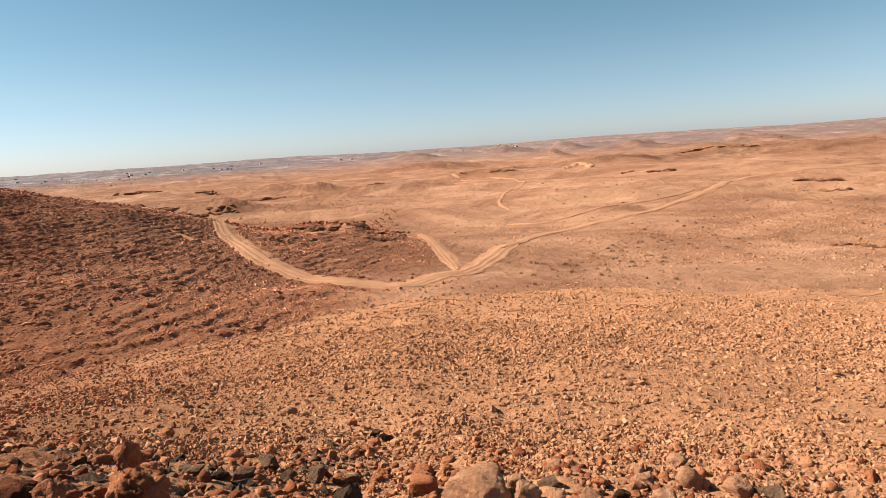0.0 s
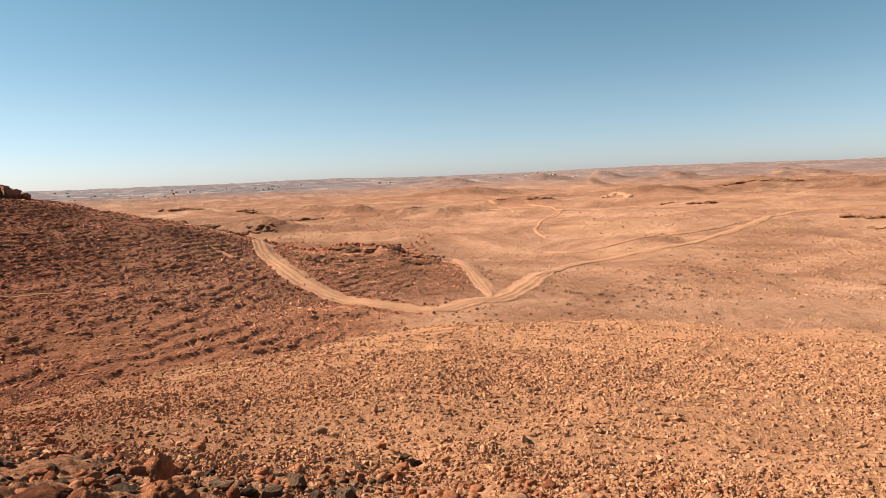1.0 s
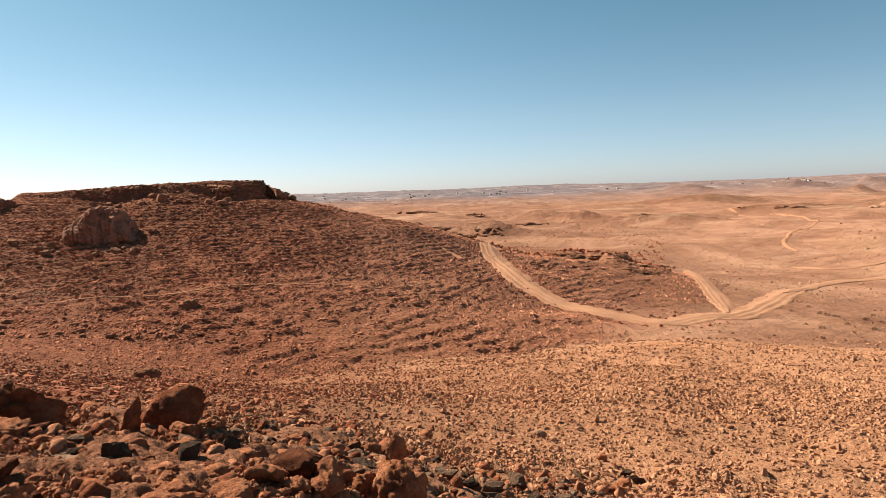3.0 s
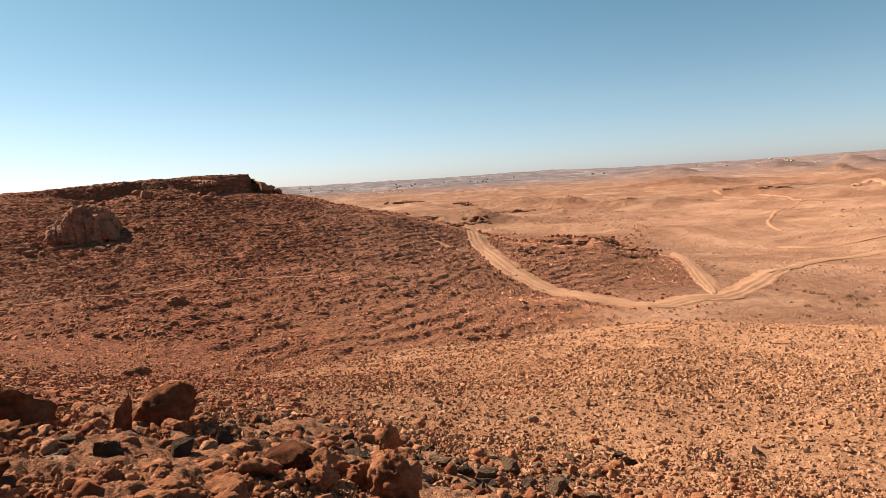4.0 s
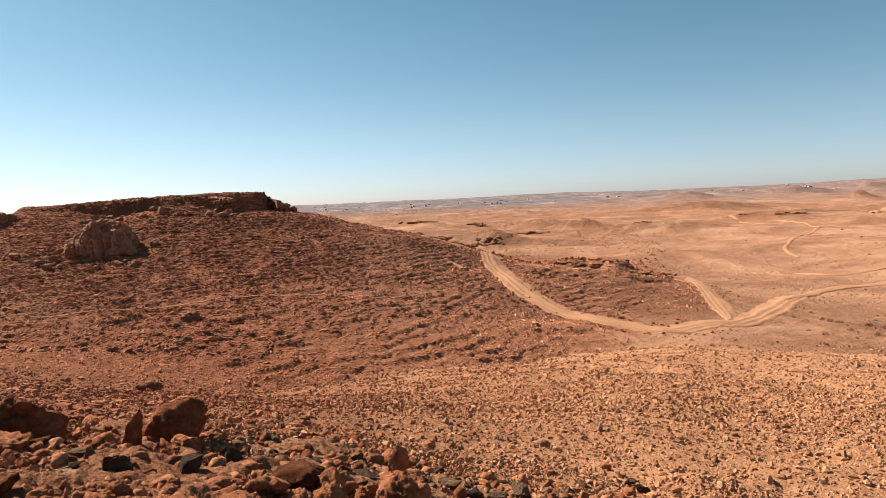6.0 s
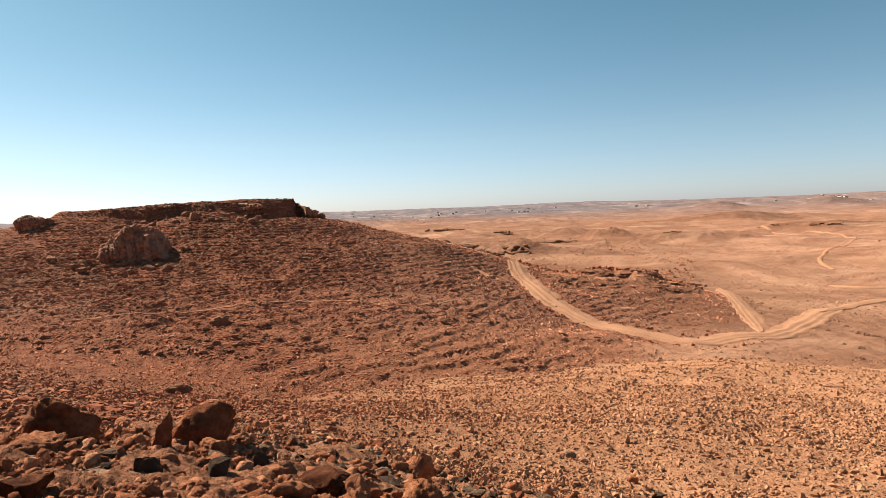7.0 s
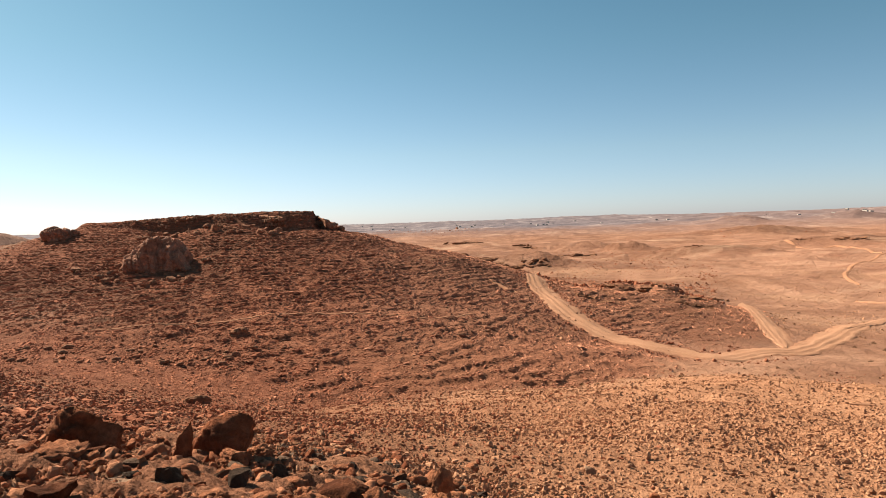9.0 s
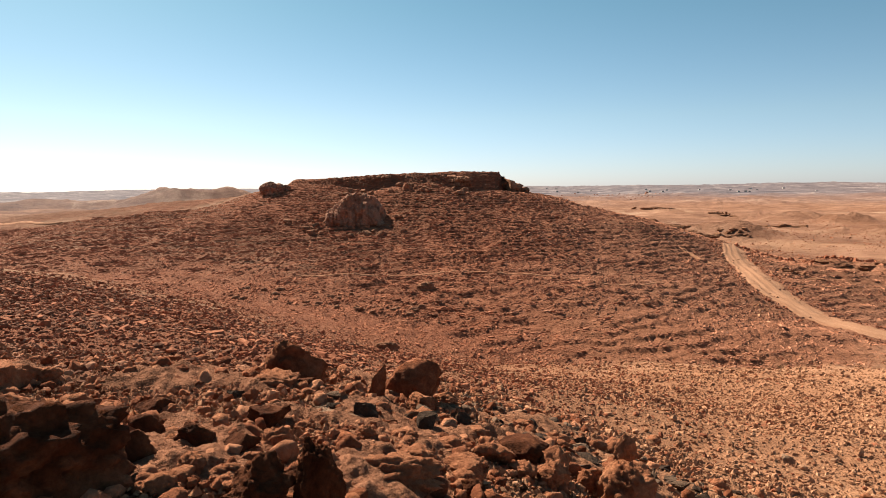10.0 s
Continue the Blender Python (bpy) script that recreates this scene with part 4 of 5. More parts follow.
rock("rock", 1.71, 4.97, (0.23, 0.18, 0.19), -19, 57, M_TAN, "small angular reddish brown rock on sandy ground", "block", 3)
rock("rock", 2.02, 4.80, (0.24, 0.19, 0.12), -23, 58, M_TAN, "small angular reddish brown rock on sandy ground", "block", 3)
rock("rock", 2.24, 4.77, (0.27, 0.22, 0.11), -25, 59, M_GREY, "grey angular weathered stone among orange gravel", "flint", 3)
rock("rock", 1.03, 4.32, (0.17, 0.14, 0.14), -13, 60, M_BLACK, "dark blackish angular flint rock among rubble", "flint", 3)
rock("rock", 0.79, 4.23, (0.19, 0.15, 0.12), -11, 61, M_TAN, "small angular reddish brown rock on sandy ground", "block", 3)
rock("rock", 1.33, 4.35, (0.18, 0.14, 0.13), -17, 62, M_TAN, "small angular reddish brown rock on sandy ground", "block", 3)
rock("rock", -0.40, 4.69, (0.23, 0.18, 0.14), 5, 63, M_ROCK, "small angular reddish brown rock on sandy ground", "block", 3)
# several rocks from here on take the sandstone with shade in its colour
rock("boulder", -2.59, 0.47, (0.79, 0.55, 0.33), 80, 64, M_SHADE_ROCK, "massive dark red rock outcrop deep in shade", "mass", 5)
rock("rock", -4.67, 0.86, (0.46, 0.37, 0.17), 80, 65, M_ROCK, "angular red sandstone block with a dark shaded face", "block", 4)
rock("rock", -4.71, 1.13, (0.16, 0.13, 0.09), 77, 66, M_ROCK, "rough lumpy reddish conglomerate rock among rubble", "cong", 4)
rock("rock", -2.60, 0.89, (0.20, 0.16, 0.14), 71, 67, M_SHADE_ROCK, "weathered reddish rock with a shaded face", "round", 4)
rock("rock", -3.02, 1.10, (0.19, 0.15, 0.11), 70, 68, M_SHADE_ROCK, "weathered reddish rock with a shaded face", "round", 4)
rock("rock", -2.69, 1.17, (0.18, 0.14, 0.12), 66, 69, M_SHADE_ROCK, "weathered reddish rock with a shaded face", "round", 4)
rock("rock", -3.58, 1.34, (0.24, 0.19, 0.09), 69, 70, M_SHADE_ROCK, "weathered reddish rock with a shaded face", "round", 4)
rock("rock", -3.51, 1.40, (0.17, 0.13, 0.07), 68, 71, M_ROCK, "rough lumpy reddish conglomerate rock among rubble", "cong", 4)
rock("cobble", -2.42, 0.69, (0.08, 0.08, 0.05), 74, 72, M_ROCK, "small rounded reddish cobble below a rock ledge", "round", 3)
rock("cobble", -2.43, 0.62, (0.09, 0.09, 0.03), 76, 73, M_ROCK, "small rounded reddish cobble below a rock ledge", "round", 3)
rock("cobble", -2.41, 0.77, (0.08, 0.08, 0.04), 72, 74, M_ROCK, "small rounded reddish cobble below a rock ledge", "round", 3)
rock("cobble", -2.41, 0.84, (0.08, 0.08, 0.03), 71, 75, M_ROCK, "small rounded reddish cobble below a rock ledge", "round", 3)
rock("cobble", -2.37, 0.89, (0.11, 0.11, 0.03), 69, 76, M_ROCK, "small rounded reddish cobble below a rock ledge", "round", 3)
rock("rock", -3.13, 1.78, (0.24, 0.21, 0.11), 60, 77, M_SHADE_ROCK, "weathered reddish rock with a shaded face", "round", 4)
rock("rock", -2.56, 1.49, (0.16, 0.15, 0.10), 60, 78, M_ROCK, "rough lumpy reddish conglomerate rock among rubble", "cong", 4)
rock("rock", -2.54, 1.30, (0.17, 0.15, 0.07), 63, 79, M_SHADE_ROCK, "weathered reddish rock with a shaded face", "round", 4)
rock("boulder", -2.09, 1.14, (0.29, 0.20, 0.19), 61, 80, M_SHADE_ROCK, "red rock block darkened for shade, with a crumbling top", "mass", 5)
rock("boulder", -1.98, 1.31, (0.21, 0.15, 0.28), 56, 81, M_SHADE_ROCK, "red rock block darkened for shade, with a crumbling top", "mass", 5)
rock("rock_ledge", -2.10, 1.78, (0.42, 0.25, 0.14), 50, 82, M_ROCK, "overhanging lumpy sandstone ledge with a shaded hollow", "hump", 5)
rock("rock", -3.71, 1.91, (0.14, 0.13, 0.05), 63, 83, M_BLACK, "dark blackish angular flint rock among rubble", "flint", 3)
rock("rock", -2.47, 3.11, (0.37, 0.30, 0.12), 39, 84, M_SHADE_ROCK, "weathered reddish rock with a shaded face", "round", 4)
rock("rock", -2.03, 2.18, (0.12, 0.09, 0.07), 43, 85, M_SHADE_ROCK, "weathered reddish rock with a shaded face", "round", 4)
rock("rock", -2.30, 2.52, (0.15, 0.12, 0.05), 42, 86, M_ROCK, "rough lumpy reddish conglomerate rock among rubble", "cong", 4)
rock("rock", -2.09, 2.93, (0.22, 0.17, 0.15), 36, 87, M_ROCK, "rough lumpy reddish conglomerate rock among rubble", "cong", 4)
rock("rock", -2.13, 3.39, (0.19, 0.15, 0.14), 32, 88, M_ROCK, "rough lumpy reddish conglomerate rock among rubble", "cong", 4)
rock("rock", -2.22, 2.82, (0.17, 0.13, 0.09), 38, 89, M_ROCK, "rough lumpy reddish conglomerate rock among rubble", "cong", 4)
rock("rock", -3.85, 2.46, (0.24, 0.19, 0.07), 57, 90, M_SHADE_ROCK, "weathered reddish rock with a shaded face", "round", 4)
rock("rock", -2.40, 1.02, (0.12, 0.10, 0.08), 67, 91, M_ROCK, "rough lumpy reddish conglomerate rock among rubble", "cong", 4)
rock("rock", -2.32, 2.10, (0.20, 0.16, 0.07), 48, 92, M_ROCK, "rough lumpy reddish conglomerate rock among rubble", "cong", 4)
rock("rock", -2.69, 2.09, (0.12, 0.10, 0.07), 52, 93, M_ROCK, "rough lumpy reddish conglomerate rock among rubble", "cong", 4)
rock("rock", -2.62, 2.34, (0.10, 0.08, 0.05), 48, 94, M_ROCK, "rough lumpy reddish conglomerate rock among rubble", "cong", 4)
rock("rock", -4.39, 0.84, (0.13, 0.10, 0.04), 79, 95, M_ROCK, "crumbling lump of reddish conglomerate among rubble", "cong", 3)
rock("rock", -3.93, 0.86, (0.11, 0.08, 0.05), 78, 96, M_ROCK, "crumbling lump of reddish conglomerate among rubble", "cong", 3)
rock("rock", -4.24, 0.86, (0.17, 0.14, 0.06), 79, 97, M_ROCK, "crumbling lump of reddish conglomerate among rubble", "cong", 3)
rock("rock", -4.47, 0.86, (0.13, 0.10, 0.06), 79, 98, M_ROCK, "crumbling lump of reddish conglomerate among rubble", "cong", 3)
rock("rock", -3.90, 1.03, (0.17, 0.13, 0.06), 75, 99, M_ROCK, "crumbling lump of reddish conglomerate among rubble", "cong", 3)
rock("rock", -3.95, 0.96, (0.13, 0.10, 0.06), 76, 100, M_ROCK, "crumbling lump of reddish conglomerate among rubble", "cong", 3)
rock("rock", -4.26, 0.80, (0.18, 0.14, 0.08), 79, 101, M_ROCK, "crumbling lump of reddish conglomerate among rubble", "cong", 3)
rock("rock", -4.29, 0.85, (0.15, 0.12, 0.05), 79, 102, M_ROCK, "crumbling lump of reddish conglomerate among rubble", "cong", 3)
rock("rock", -4.03, 1.09, (0.18, 0.14, 0.07), 75, 103, M_ROCK, "crumbling lump of reddish conglomerate among rubble", "cong", 3)
rock("rock", -3.90, 0.93, (0.17, 0.14, 0.09), 77, 104, M_ROCK, "crumbling lump of reddish conglomerate among rubble", "cong", 3)
rock("rock", -2.34, 1.15, (0.09, 0.08, 0.04), 64, 105, M_ROCK, "crumbling lump of reddish conglomerate among rubble", "cong", 3)
rock("rock", -2.28, 1.09, (0.07, 0.06, 0.02), 64, 106, M_ROCK, "crumbling lump of reddish conglomerate among rubble", "cong", 3)
rock("rock", -2.43, 1.25, (0.07, 0.06, 0.03), 63, 107, M_ROCK, "crumbling lump of reddish conglomerate among rubble", "cong", 3)
rock("rock", -2.23, 1.08, (0.09, 0.07, 0.02), 64, 108, M_ROCK, "crumbling lump of reddish conglomerate among rubble", "cong", 3)
rock("rock", -2.35, 1.10, (0.09, 0.07, 0.03), 65, 109, M_ROCK, "crumbling lump of reddish conglomerate among rubble", "cong", 3)
rock("rock", -2.42, 1.28, (0.09, 0.07, 0.03), 62, 110, M_ROCK, "crumbling lump of reddish conglomerate among rubble", "cong", 3)
rock("rock", -2.97, 1.19, (0.14, 0.11, 0.05), 68, 111, M_ROCK, "crumbling lump of reddish conglomerate among rubble", "cong", 3)
rock("rock", -2.51, 2.53, (0.15, 0.12, 0.07), 45, 112, M_ROCK, "crumbling lump of reddish conglomerate among rubble", "cong", 3)
rock("rock", -2.70, 2.09, (0.09, 0.07, 0.04), 52, 113, M_ROCK, "crumbling lump of reddish conglomerate among rubble", "cong", 3)
rock("rock", -2.33, 4.26, (0.22, 0.18, 0.13), 29, 114, M_ROCK, "crumbling lump of reddish conglomerate among rubble", "cong", 3)
rock("rock", -2.14, 1.22, (0.05, 0.04, 0.02), 60, 115, M_ROCK, "crumbling lump of reddish conglomerate among rubble", "cong", 3)
rock("rock", -2.41, 4.30, (0.16, 0.13, 0.09), 29, 116, M_ROCK, "crumbling lump of reddish conglomerate among rubble", "cong", 3)
rock("rock", -2.47, 1.18, (0.08, 0.06, 0.02), 65, 117, M_ROCK, "crumbling lump of reddish conglomerate among rubble", "cong", 3)
rock("rock", -2.81, 5.20, (0.18, 0.15, 0.08), 28, 118, M_ROCK, "crumbling lump of reddish conglomerate among rubble", "cong", 3)
rock("rock", -2.30, 1.05, (0.05, 0.04, 0.01), 66, 119, M_ROCK, "crumbling lump of reddish conglomerate among rubble", "cong", 3)
rock("rock", -2.29, 0.90, (0.07, 0.06, 0.02), 69, 120, M_ROCK, "crumbling lump of reddish conglomerate among rubble", "cong", 3)
rock("rock", -3.00, 1.10, (0.08, 0.07, 0.03), 70, 121, M_ROCK, "crumbling lump of reddish conglomerate among rubble", "cong", 3)
rock("rock", -2.92, 1.29, (0.12, 0.10, 0.06), 66, 122, M_ROCK, "crumbling lump of reddish conglomerate among rubble", "cong", 3)
rock("rock", -3.53, 6.97, (0.21, 0.17, 0.10), 27, 123, M_ROCK, "crumbling lump of reddish conglomerate among rubble", "cong", 3)
rock("rock", -2.05, 1.45, (0.11, 0.09, 0.05), 55, 124, M_ROCK, "crumbling lump of reddish conglomerate among rubble", "cong", 3)
rock("rock", -2.71, 1.93, (0.09, 0.07, 0.04), 55, 125, M_ROCK, "crumbling lump of reddish conglomerate among rubble", "cong", 3)
rock("rock", -2.20, 3.56, (0.12, 0.09, 0.05), 32, 126, M_ROCK, "crumbling lump of reddish conglomerate among rubble", "cong", 3)
rock("rock", -2.52, 1.35, (0.06, 0.05, 0.02), 62, 127, M_ROCK, "crumbling lump of reddish conglomerate among rubble", "cong", 3)
rock("rock", -2.87, 4.48, (0.14, 0.11, 0.04), 33, 128, M_ROCK, "crumbling lump of reddish conglomerate among rubble", "cong", 3)
rock("rock", -2.02, 1.86, (0.13, 0.10, 0.06), 47, 129, M_ROCK, "crumbling lump of reddish conglomerate among rubble", "cong", 3)
rock("rock", -2.14, 2.30, (0.14, 0.12, 0.07), 43, 130, M_ROCK, "crumbling lump of reddish conglomerate among rubble", "cong", 3)
rock("rock", -2.77, 1.09, (0.10, 0.08, 0.06), 69, 131, M_ROCK, "crumbling lump of reddish conglomerate among rubble", "cong", 3)
rock("rock", -2.72, 4.68, (0.24, 0.19, 0.14), 30, 132, M_ROCK, "crumbling lump of reddish conglomerate among rubble", "cong", 3)
rock("rock", -2.13, 2.24, (0.13, 0.11, 0.06), 43, 133, M_ROCK, "crumbling lump of reddish conglomerate among rubble", "cong", 3)
rock("rock", -2.55, 2.90, (0.15, 0.12, 0.09), 41, 134, M_ROCK, "crumbling lump of reddish conglomerate among rubble", "cong", 3)
rock("rock", -2.32, 0.87, (0.12, 0.09, 0.06), 70, 135, M_ROCK, "crumbling lump of reddish conglomerate among rubble", "cong", 3)
rock("rock", -2.37, 0.83, (0.10, 0.08, 0.02), 71, 136, M_ROCK, "crumbling lump of reddish conglomerate among rubble", "cong", 3)
rock("rock", -2.78, 3.06, (0.19, 0.15, 0.08), 42, 137, M_ROCK, "crumbling lump of reddish conglomerate among rubble", "cong", 3)
rock("rock", -2.15, 2.00, (0.11, 0.09, 0.06), 47, 138, M_ROCK, "crumbling lump of reddish conglomerate among rubble", "cong", 3)
rock("rock", -2.39, 0.76, (0.07, 0.05, 0.01), 72, 139, M_ROCK, "crumbling lump of reddish conglomerate among rubble", "cong", 3)
rock("rock", -2.35, 0.96, (0.11, 0.09, 0.05), 68, 140, M_ROCK, "crumbling lump of reddish conglomerate among rubble", "cong", 3)
rock("rock", -2.09, 1.88, (0.13, 0.10, 0.05), 48, 141, M_ROCK, "crumbling lump of reddish conglomerate among rubble", "cong", 3)
rock("rock", -2.16, 1.33, (0.10, 0.08, 0.05), 58, 142, M_ROCK, "crumbling lump of reddish conglomerate among rubble", "cong", 3)
rock("rock", -2.66, 2.30, (0.12, 0.09, 0.04), 49, 143, M_ROCK, "crumbling lump of reddish conglomerate among rubble", "cong", 3)
rock("rock", -2.09, 1.70, (0.10, 0.08, 0.05), 51, 144, M_ROCK, "crumbling lump of reddish conglomerate among rubble", "cong", 3)
rock("rock", -1.71, 4.56, (0.10, 0.08, 0.04), 21, 145, M_ROCK, "crumbling lump of reddish conglomerate among rubble", "cong", 3)
rock("rock", 0.76, 4.37, (0.08, 0.06, 0.01), -10, 146, M_TAN, "crumbling lump of reddish conglomerate among rubble", "cong", 3)
rock("rock", -1.63, 4.59, (0.15, 0.12, 0.05), 20, 147, M_ROCK, "crumbling lump of reddish conglomerate among rubble", "cong", 3)
rock("rock", -1.04, 4.48, (0.11, 0.09, 0.03), 13, 148, M_ROCK, "crumbling lump of reddish conglomerate among rubble", "cong", 3)
rock("rock", -0.35, 4.61, (0.09, 0.08, 0.03), 4, 149, M_ROCK, "crumbling lump of reddish conglomerate among rubble", "cong", 3)
rock("rock", 0.88, 4.49, (0.13, 0.10, 0.04), -11, 150, M_TAN, "crumbling lump of reddish conglomerate among rubble", "cong", 3)
rock("rock", -2.50, 4.39, (0.19, 0.15, 0.10), 30, 151, M_ROCK, "crumbling lump of reddish conglomerate among rubble", "cong", 3)
rock("rock", 0.68, 5.19, (0.15, 0.12, 0.09), -7, 152, M_TAN, "crumbling lump of reddish conglomerate among rubble", "cong", 3)
rock("rock", -2.50, 3.99, (0.10, 0.08, 0.03), 32, 153, M_ROCK, "crumbling lump of reddish conglomerate among rubble", "cong", 3)
rock("rock", 1.17, 4.69, (0.15, 0.12, 0.04), -14, 154, M_TAN, "crumbling lump of reddish conglomerate among rubble", "cong", 3)
rock("rock", -0.80, 4.98, (0.13, 0.10, 0.07), 9, 155, M_ROCK, "crumbling lump of reddish conglomerate among rubble", "cong", 3)
rock("rock", -2.93, 4.12, (0.14, 0.11, 0.07), 35, 156, M_ROCK, "crumbling lump of reddish conglomerate among rubble", "cong", 3)
rock("rock", 0.39, 4.30, (0.12, 0.09, 0.05), -5, 157, M_TAN, "crumbling lump of reddish conglomerate among rubble", "cong", 3)
rock("rock", -0.44, 5.15, (0.18, 0.14, 0.11), 5, 158, M_ROCK, "crumbling lump of reddish conglomerate among rubble", "cong", 3)
rock("rock", 1.33, 5.15, (0.15, 0.12, 0.09), -14, 159, M_TAN, "crumbling lump of reddish conglomerate among rubble", "cong", 3)
rock("rock", -0.41, 4.95, (0.18, 0.15, 0.07), 5, 160, M_ROCK, "crumbling lump of reddish conglomerate among rubble", "cong", 3)
rock("rock", -1.75, 4.67, (0.18, 0.14, 0.06), 21, 161, M_ROCK, "crumbling lump of reddish conglomerate among rubble", "cong", 3)
rock("rock", -2.34, 3.68, (0.08, 0.07, 0.02), 32, 162, M_ROCK, "crumbling lump of reddish conglomerate among rubble", "cong", 3)
rock("rock", -1.73, 4.75, (0.20, 0.16, 0.08), 20, 163, M_ROCK, "crumbling lump of reddish conglomerate among rubble", "cong", 3)
rock("rock", -2.72, 3.93, (0.15, 0.12, 0.08), 35, 164, M_ROCK, "crumbling lump of reddish conglomerate among rubble", "cong", 3)
rock("rock", -0.17, 5.01, (0.11, 0.09, 0.04), 2, 165, M_ROCK, "crumbling lump of reddish conglomerate among rubble", "cong", 3)
rock("rock", -2.53, 3.21, (0.07, 0.06, 0.03), 38, 166, M_ROCK, "crumbling lump of reddish conglomerate among rubble", "cong", 3)
rock("rock", 0.59, 4.29, (0.16, 0.13, 0.05), -8, 167, M_TAN, "crumbling lump of reddish conglomerate among rubble", "cong", 3)
rock("rock", -1.09, 4.96, (0.16, 0.13, 0.09), 12, 168, M_ROCK, "crumbling lump of reddish conglomerate among rubble", "cong", 3)
rock("rock", 1.78, 5.53, (0.21, 0.17, 0.10), -18, 169, M_TAN, "crumbling lump of reddish conglomerate among rubble", "cong", 3)
rock("rock", 0.31, 4.60, (0.16, 0.13, 0.09), -4, 170, M_TAN, "crumbling lump of reddish conglomerate among rubble", "cong", 3)
rock("rock", 1.40, 5.06, (0.13, 0.10, 0.06), -15, 171, M_TAN, "crumbling lump of reddish conglomerate among rubble", "cong", 3)
rock("rock", 0.11, 5.05, (0.20, 0.16, 0.09), -1, 172, M_TAN, "crumbling lump of reddish conglomerate among rubble", "cong", 3)
rock("rock", -0.31, 4.52, (0.12, 0.09, 0.07), 4, 173, M_ROCK, "crumbling lump of reddish conglomerate among rubble", "cong", 3)
rock("rock", -1.52, 4.57, (0.13, 0.11, 0.04), 18, 174, M_ROCK, "crumbling lump of reddish conglomerate among rubble", "cong", 3)
rock("rock", -3.23, 4.11, (0.14, 0.11, 0.05), 38, 175, M_ROCK, "crumbling lump of reddish conglomerate among rubble", "cong", 3)
rock("rock", -0.41, 5.05, (0.18, 0.14, 0.11), 5, 176, M_ROCK, "crumbling lump of reddish conglomerate among rubble", "cong", 3)
rock("rock", -2.77, 4.51, (0.17, 0.13, 0.09), 32, 177, M_ROCK, "crumbling lump of reddish conglomerate among rubble", "cong", 3)
rock("rock", 1.30, 4.86, (0.21, 0.17, 0.09), -15, 178, M_TAN, "crumbling lump of reddish conglomerate among rubble", "cong", 3)
rock("rock", -3.38, 2.32, (0.08, 0.07, 0.04), 56, 179, M_ROCK, "crumbling lump of reddish conglomerate among rubble", "cong", 3)
rock("rock", -3.30, 3.09, (0.18, 0.14, 0.06), 47, 180, M_ROCK, "crumbling lump of reddish conglomerate among rubble", "cong", 3)
rock("rock", -3.11, 3.26, (0.11, 0.09, 0.06), 44, 181, M_ROCK, "crumbling lump of reddish conglomerate among rubble", "cong", 3)
rock("rock", -2.49, 2.00, (0.11, 0.09, 0.04), 51, 182, M_ROCK, "crumbling lump of reddish conglomerate among rubble", "cong", 3)
rock("rock", -3.60, 2.33, (0.13, 0.10, 0.04), 57, 183, M_ROCK, "crumbling lump of reddish conglomerate among rubble", "cong", 3)
rock("rock", -3.74, 2.38, (0.11, 0.09, 0.06), 58, 184, M_ROCK, "crumbling lump of reddish conglomerate among rubble", "cong", 3)
rock("rock", -2.47, 2.47, (0.09, 0.07, 0.04), 45, 185, M_ROCK, "crumbling lump of reddish conglomerate among rubble", "cong", 3)
rock("rock", -2.31, 2.40, (0.11, 0.09, 0.05), 44, 186, M_ROCK, "crumbling lump of reddish conglomerate among rubble", "cong", 3)
rock("rock", -2.54, 2.24, (0.11, 0.09, 0.04), 49, 187, M_ROCK, "crumbling lump of reddish conglomerate among rubble", "cong", 3)
rock("rock", -2.95, 1.88, (0.11, 0.08, 0.04), 57, 188, M_ROCK, "crumbling lump of reddish conglomerate among rubble", "cong", 3)
rock("rock", -2.90, 1.87, (0.07, 0.05, 0.02), 57, 189, M_ROCK, "crumbling lump of reddish conglomerate among rubble", "cong", 3)
rock("rock", -2.45, 2.14, (0.09, 0.07, 0.03), 49, 190, M_ROCK, "crumbling lump of reddish conglomerate among rubble", "cong", 3)
rock("rock", -3.51, 2.66, (0.12, 0.10, 0.06), 53, 191, M_ROCK, "crumbling lump of reddish conglomerate among rubble", "cong", 3)
rock("rock", -3.10, 3.27, (0.08, 0.07, 0.02), 43, 192, M_ROCK, "crumbling lump of reddish conglomerate among rubble", "cong", 3)

# ---- cap rock and outcrops of the mesa ----
def rim_point(q, a):
    """Where the ray at angle a from the mesa's axis, at share q along it, meets the rim."""
    bx, by = MESA_R[0] + (MESA_L[0] - MESA_R[0]) * q, MESA_R[1] + (MESA_L[1] - MESA_R[1]) * q
    rr = np.linspace(2.0, 10.0, 120)
    x, y = bx + rr * math.cos(a), by + rr * math.sin(a)
    d = segment_distance(x, y, MESA_R, MESA_L)[0] + 2.2 * fbm(x / 13, y / 13, 31, 3)
    i = int(np.argmax(d > RIM))
    return x[i], y[i]


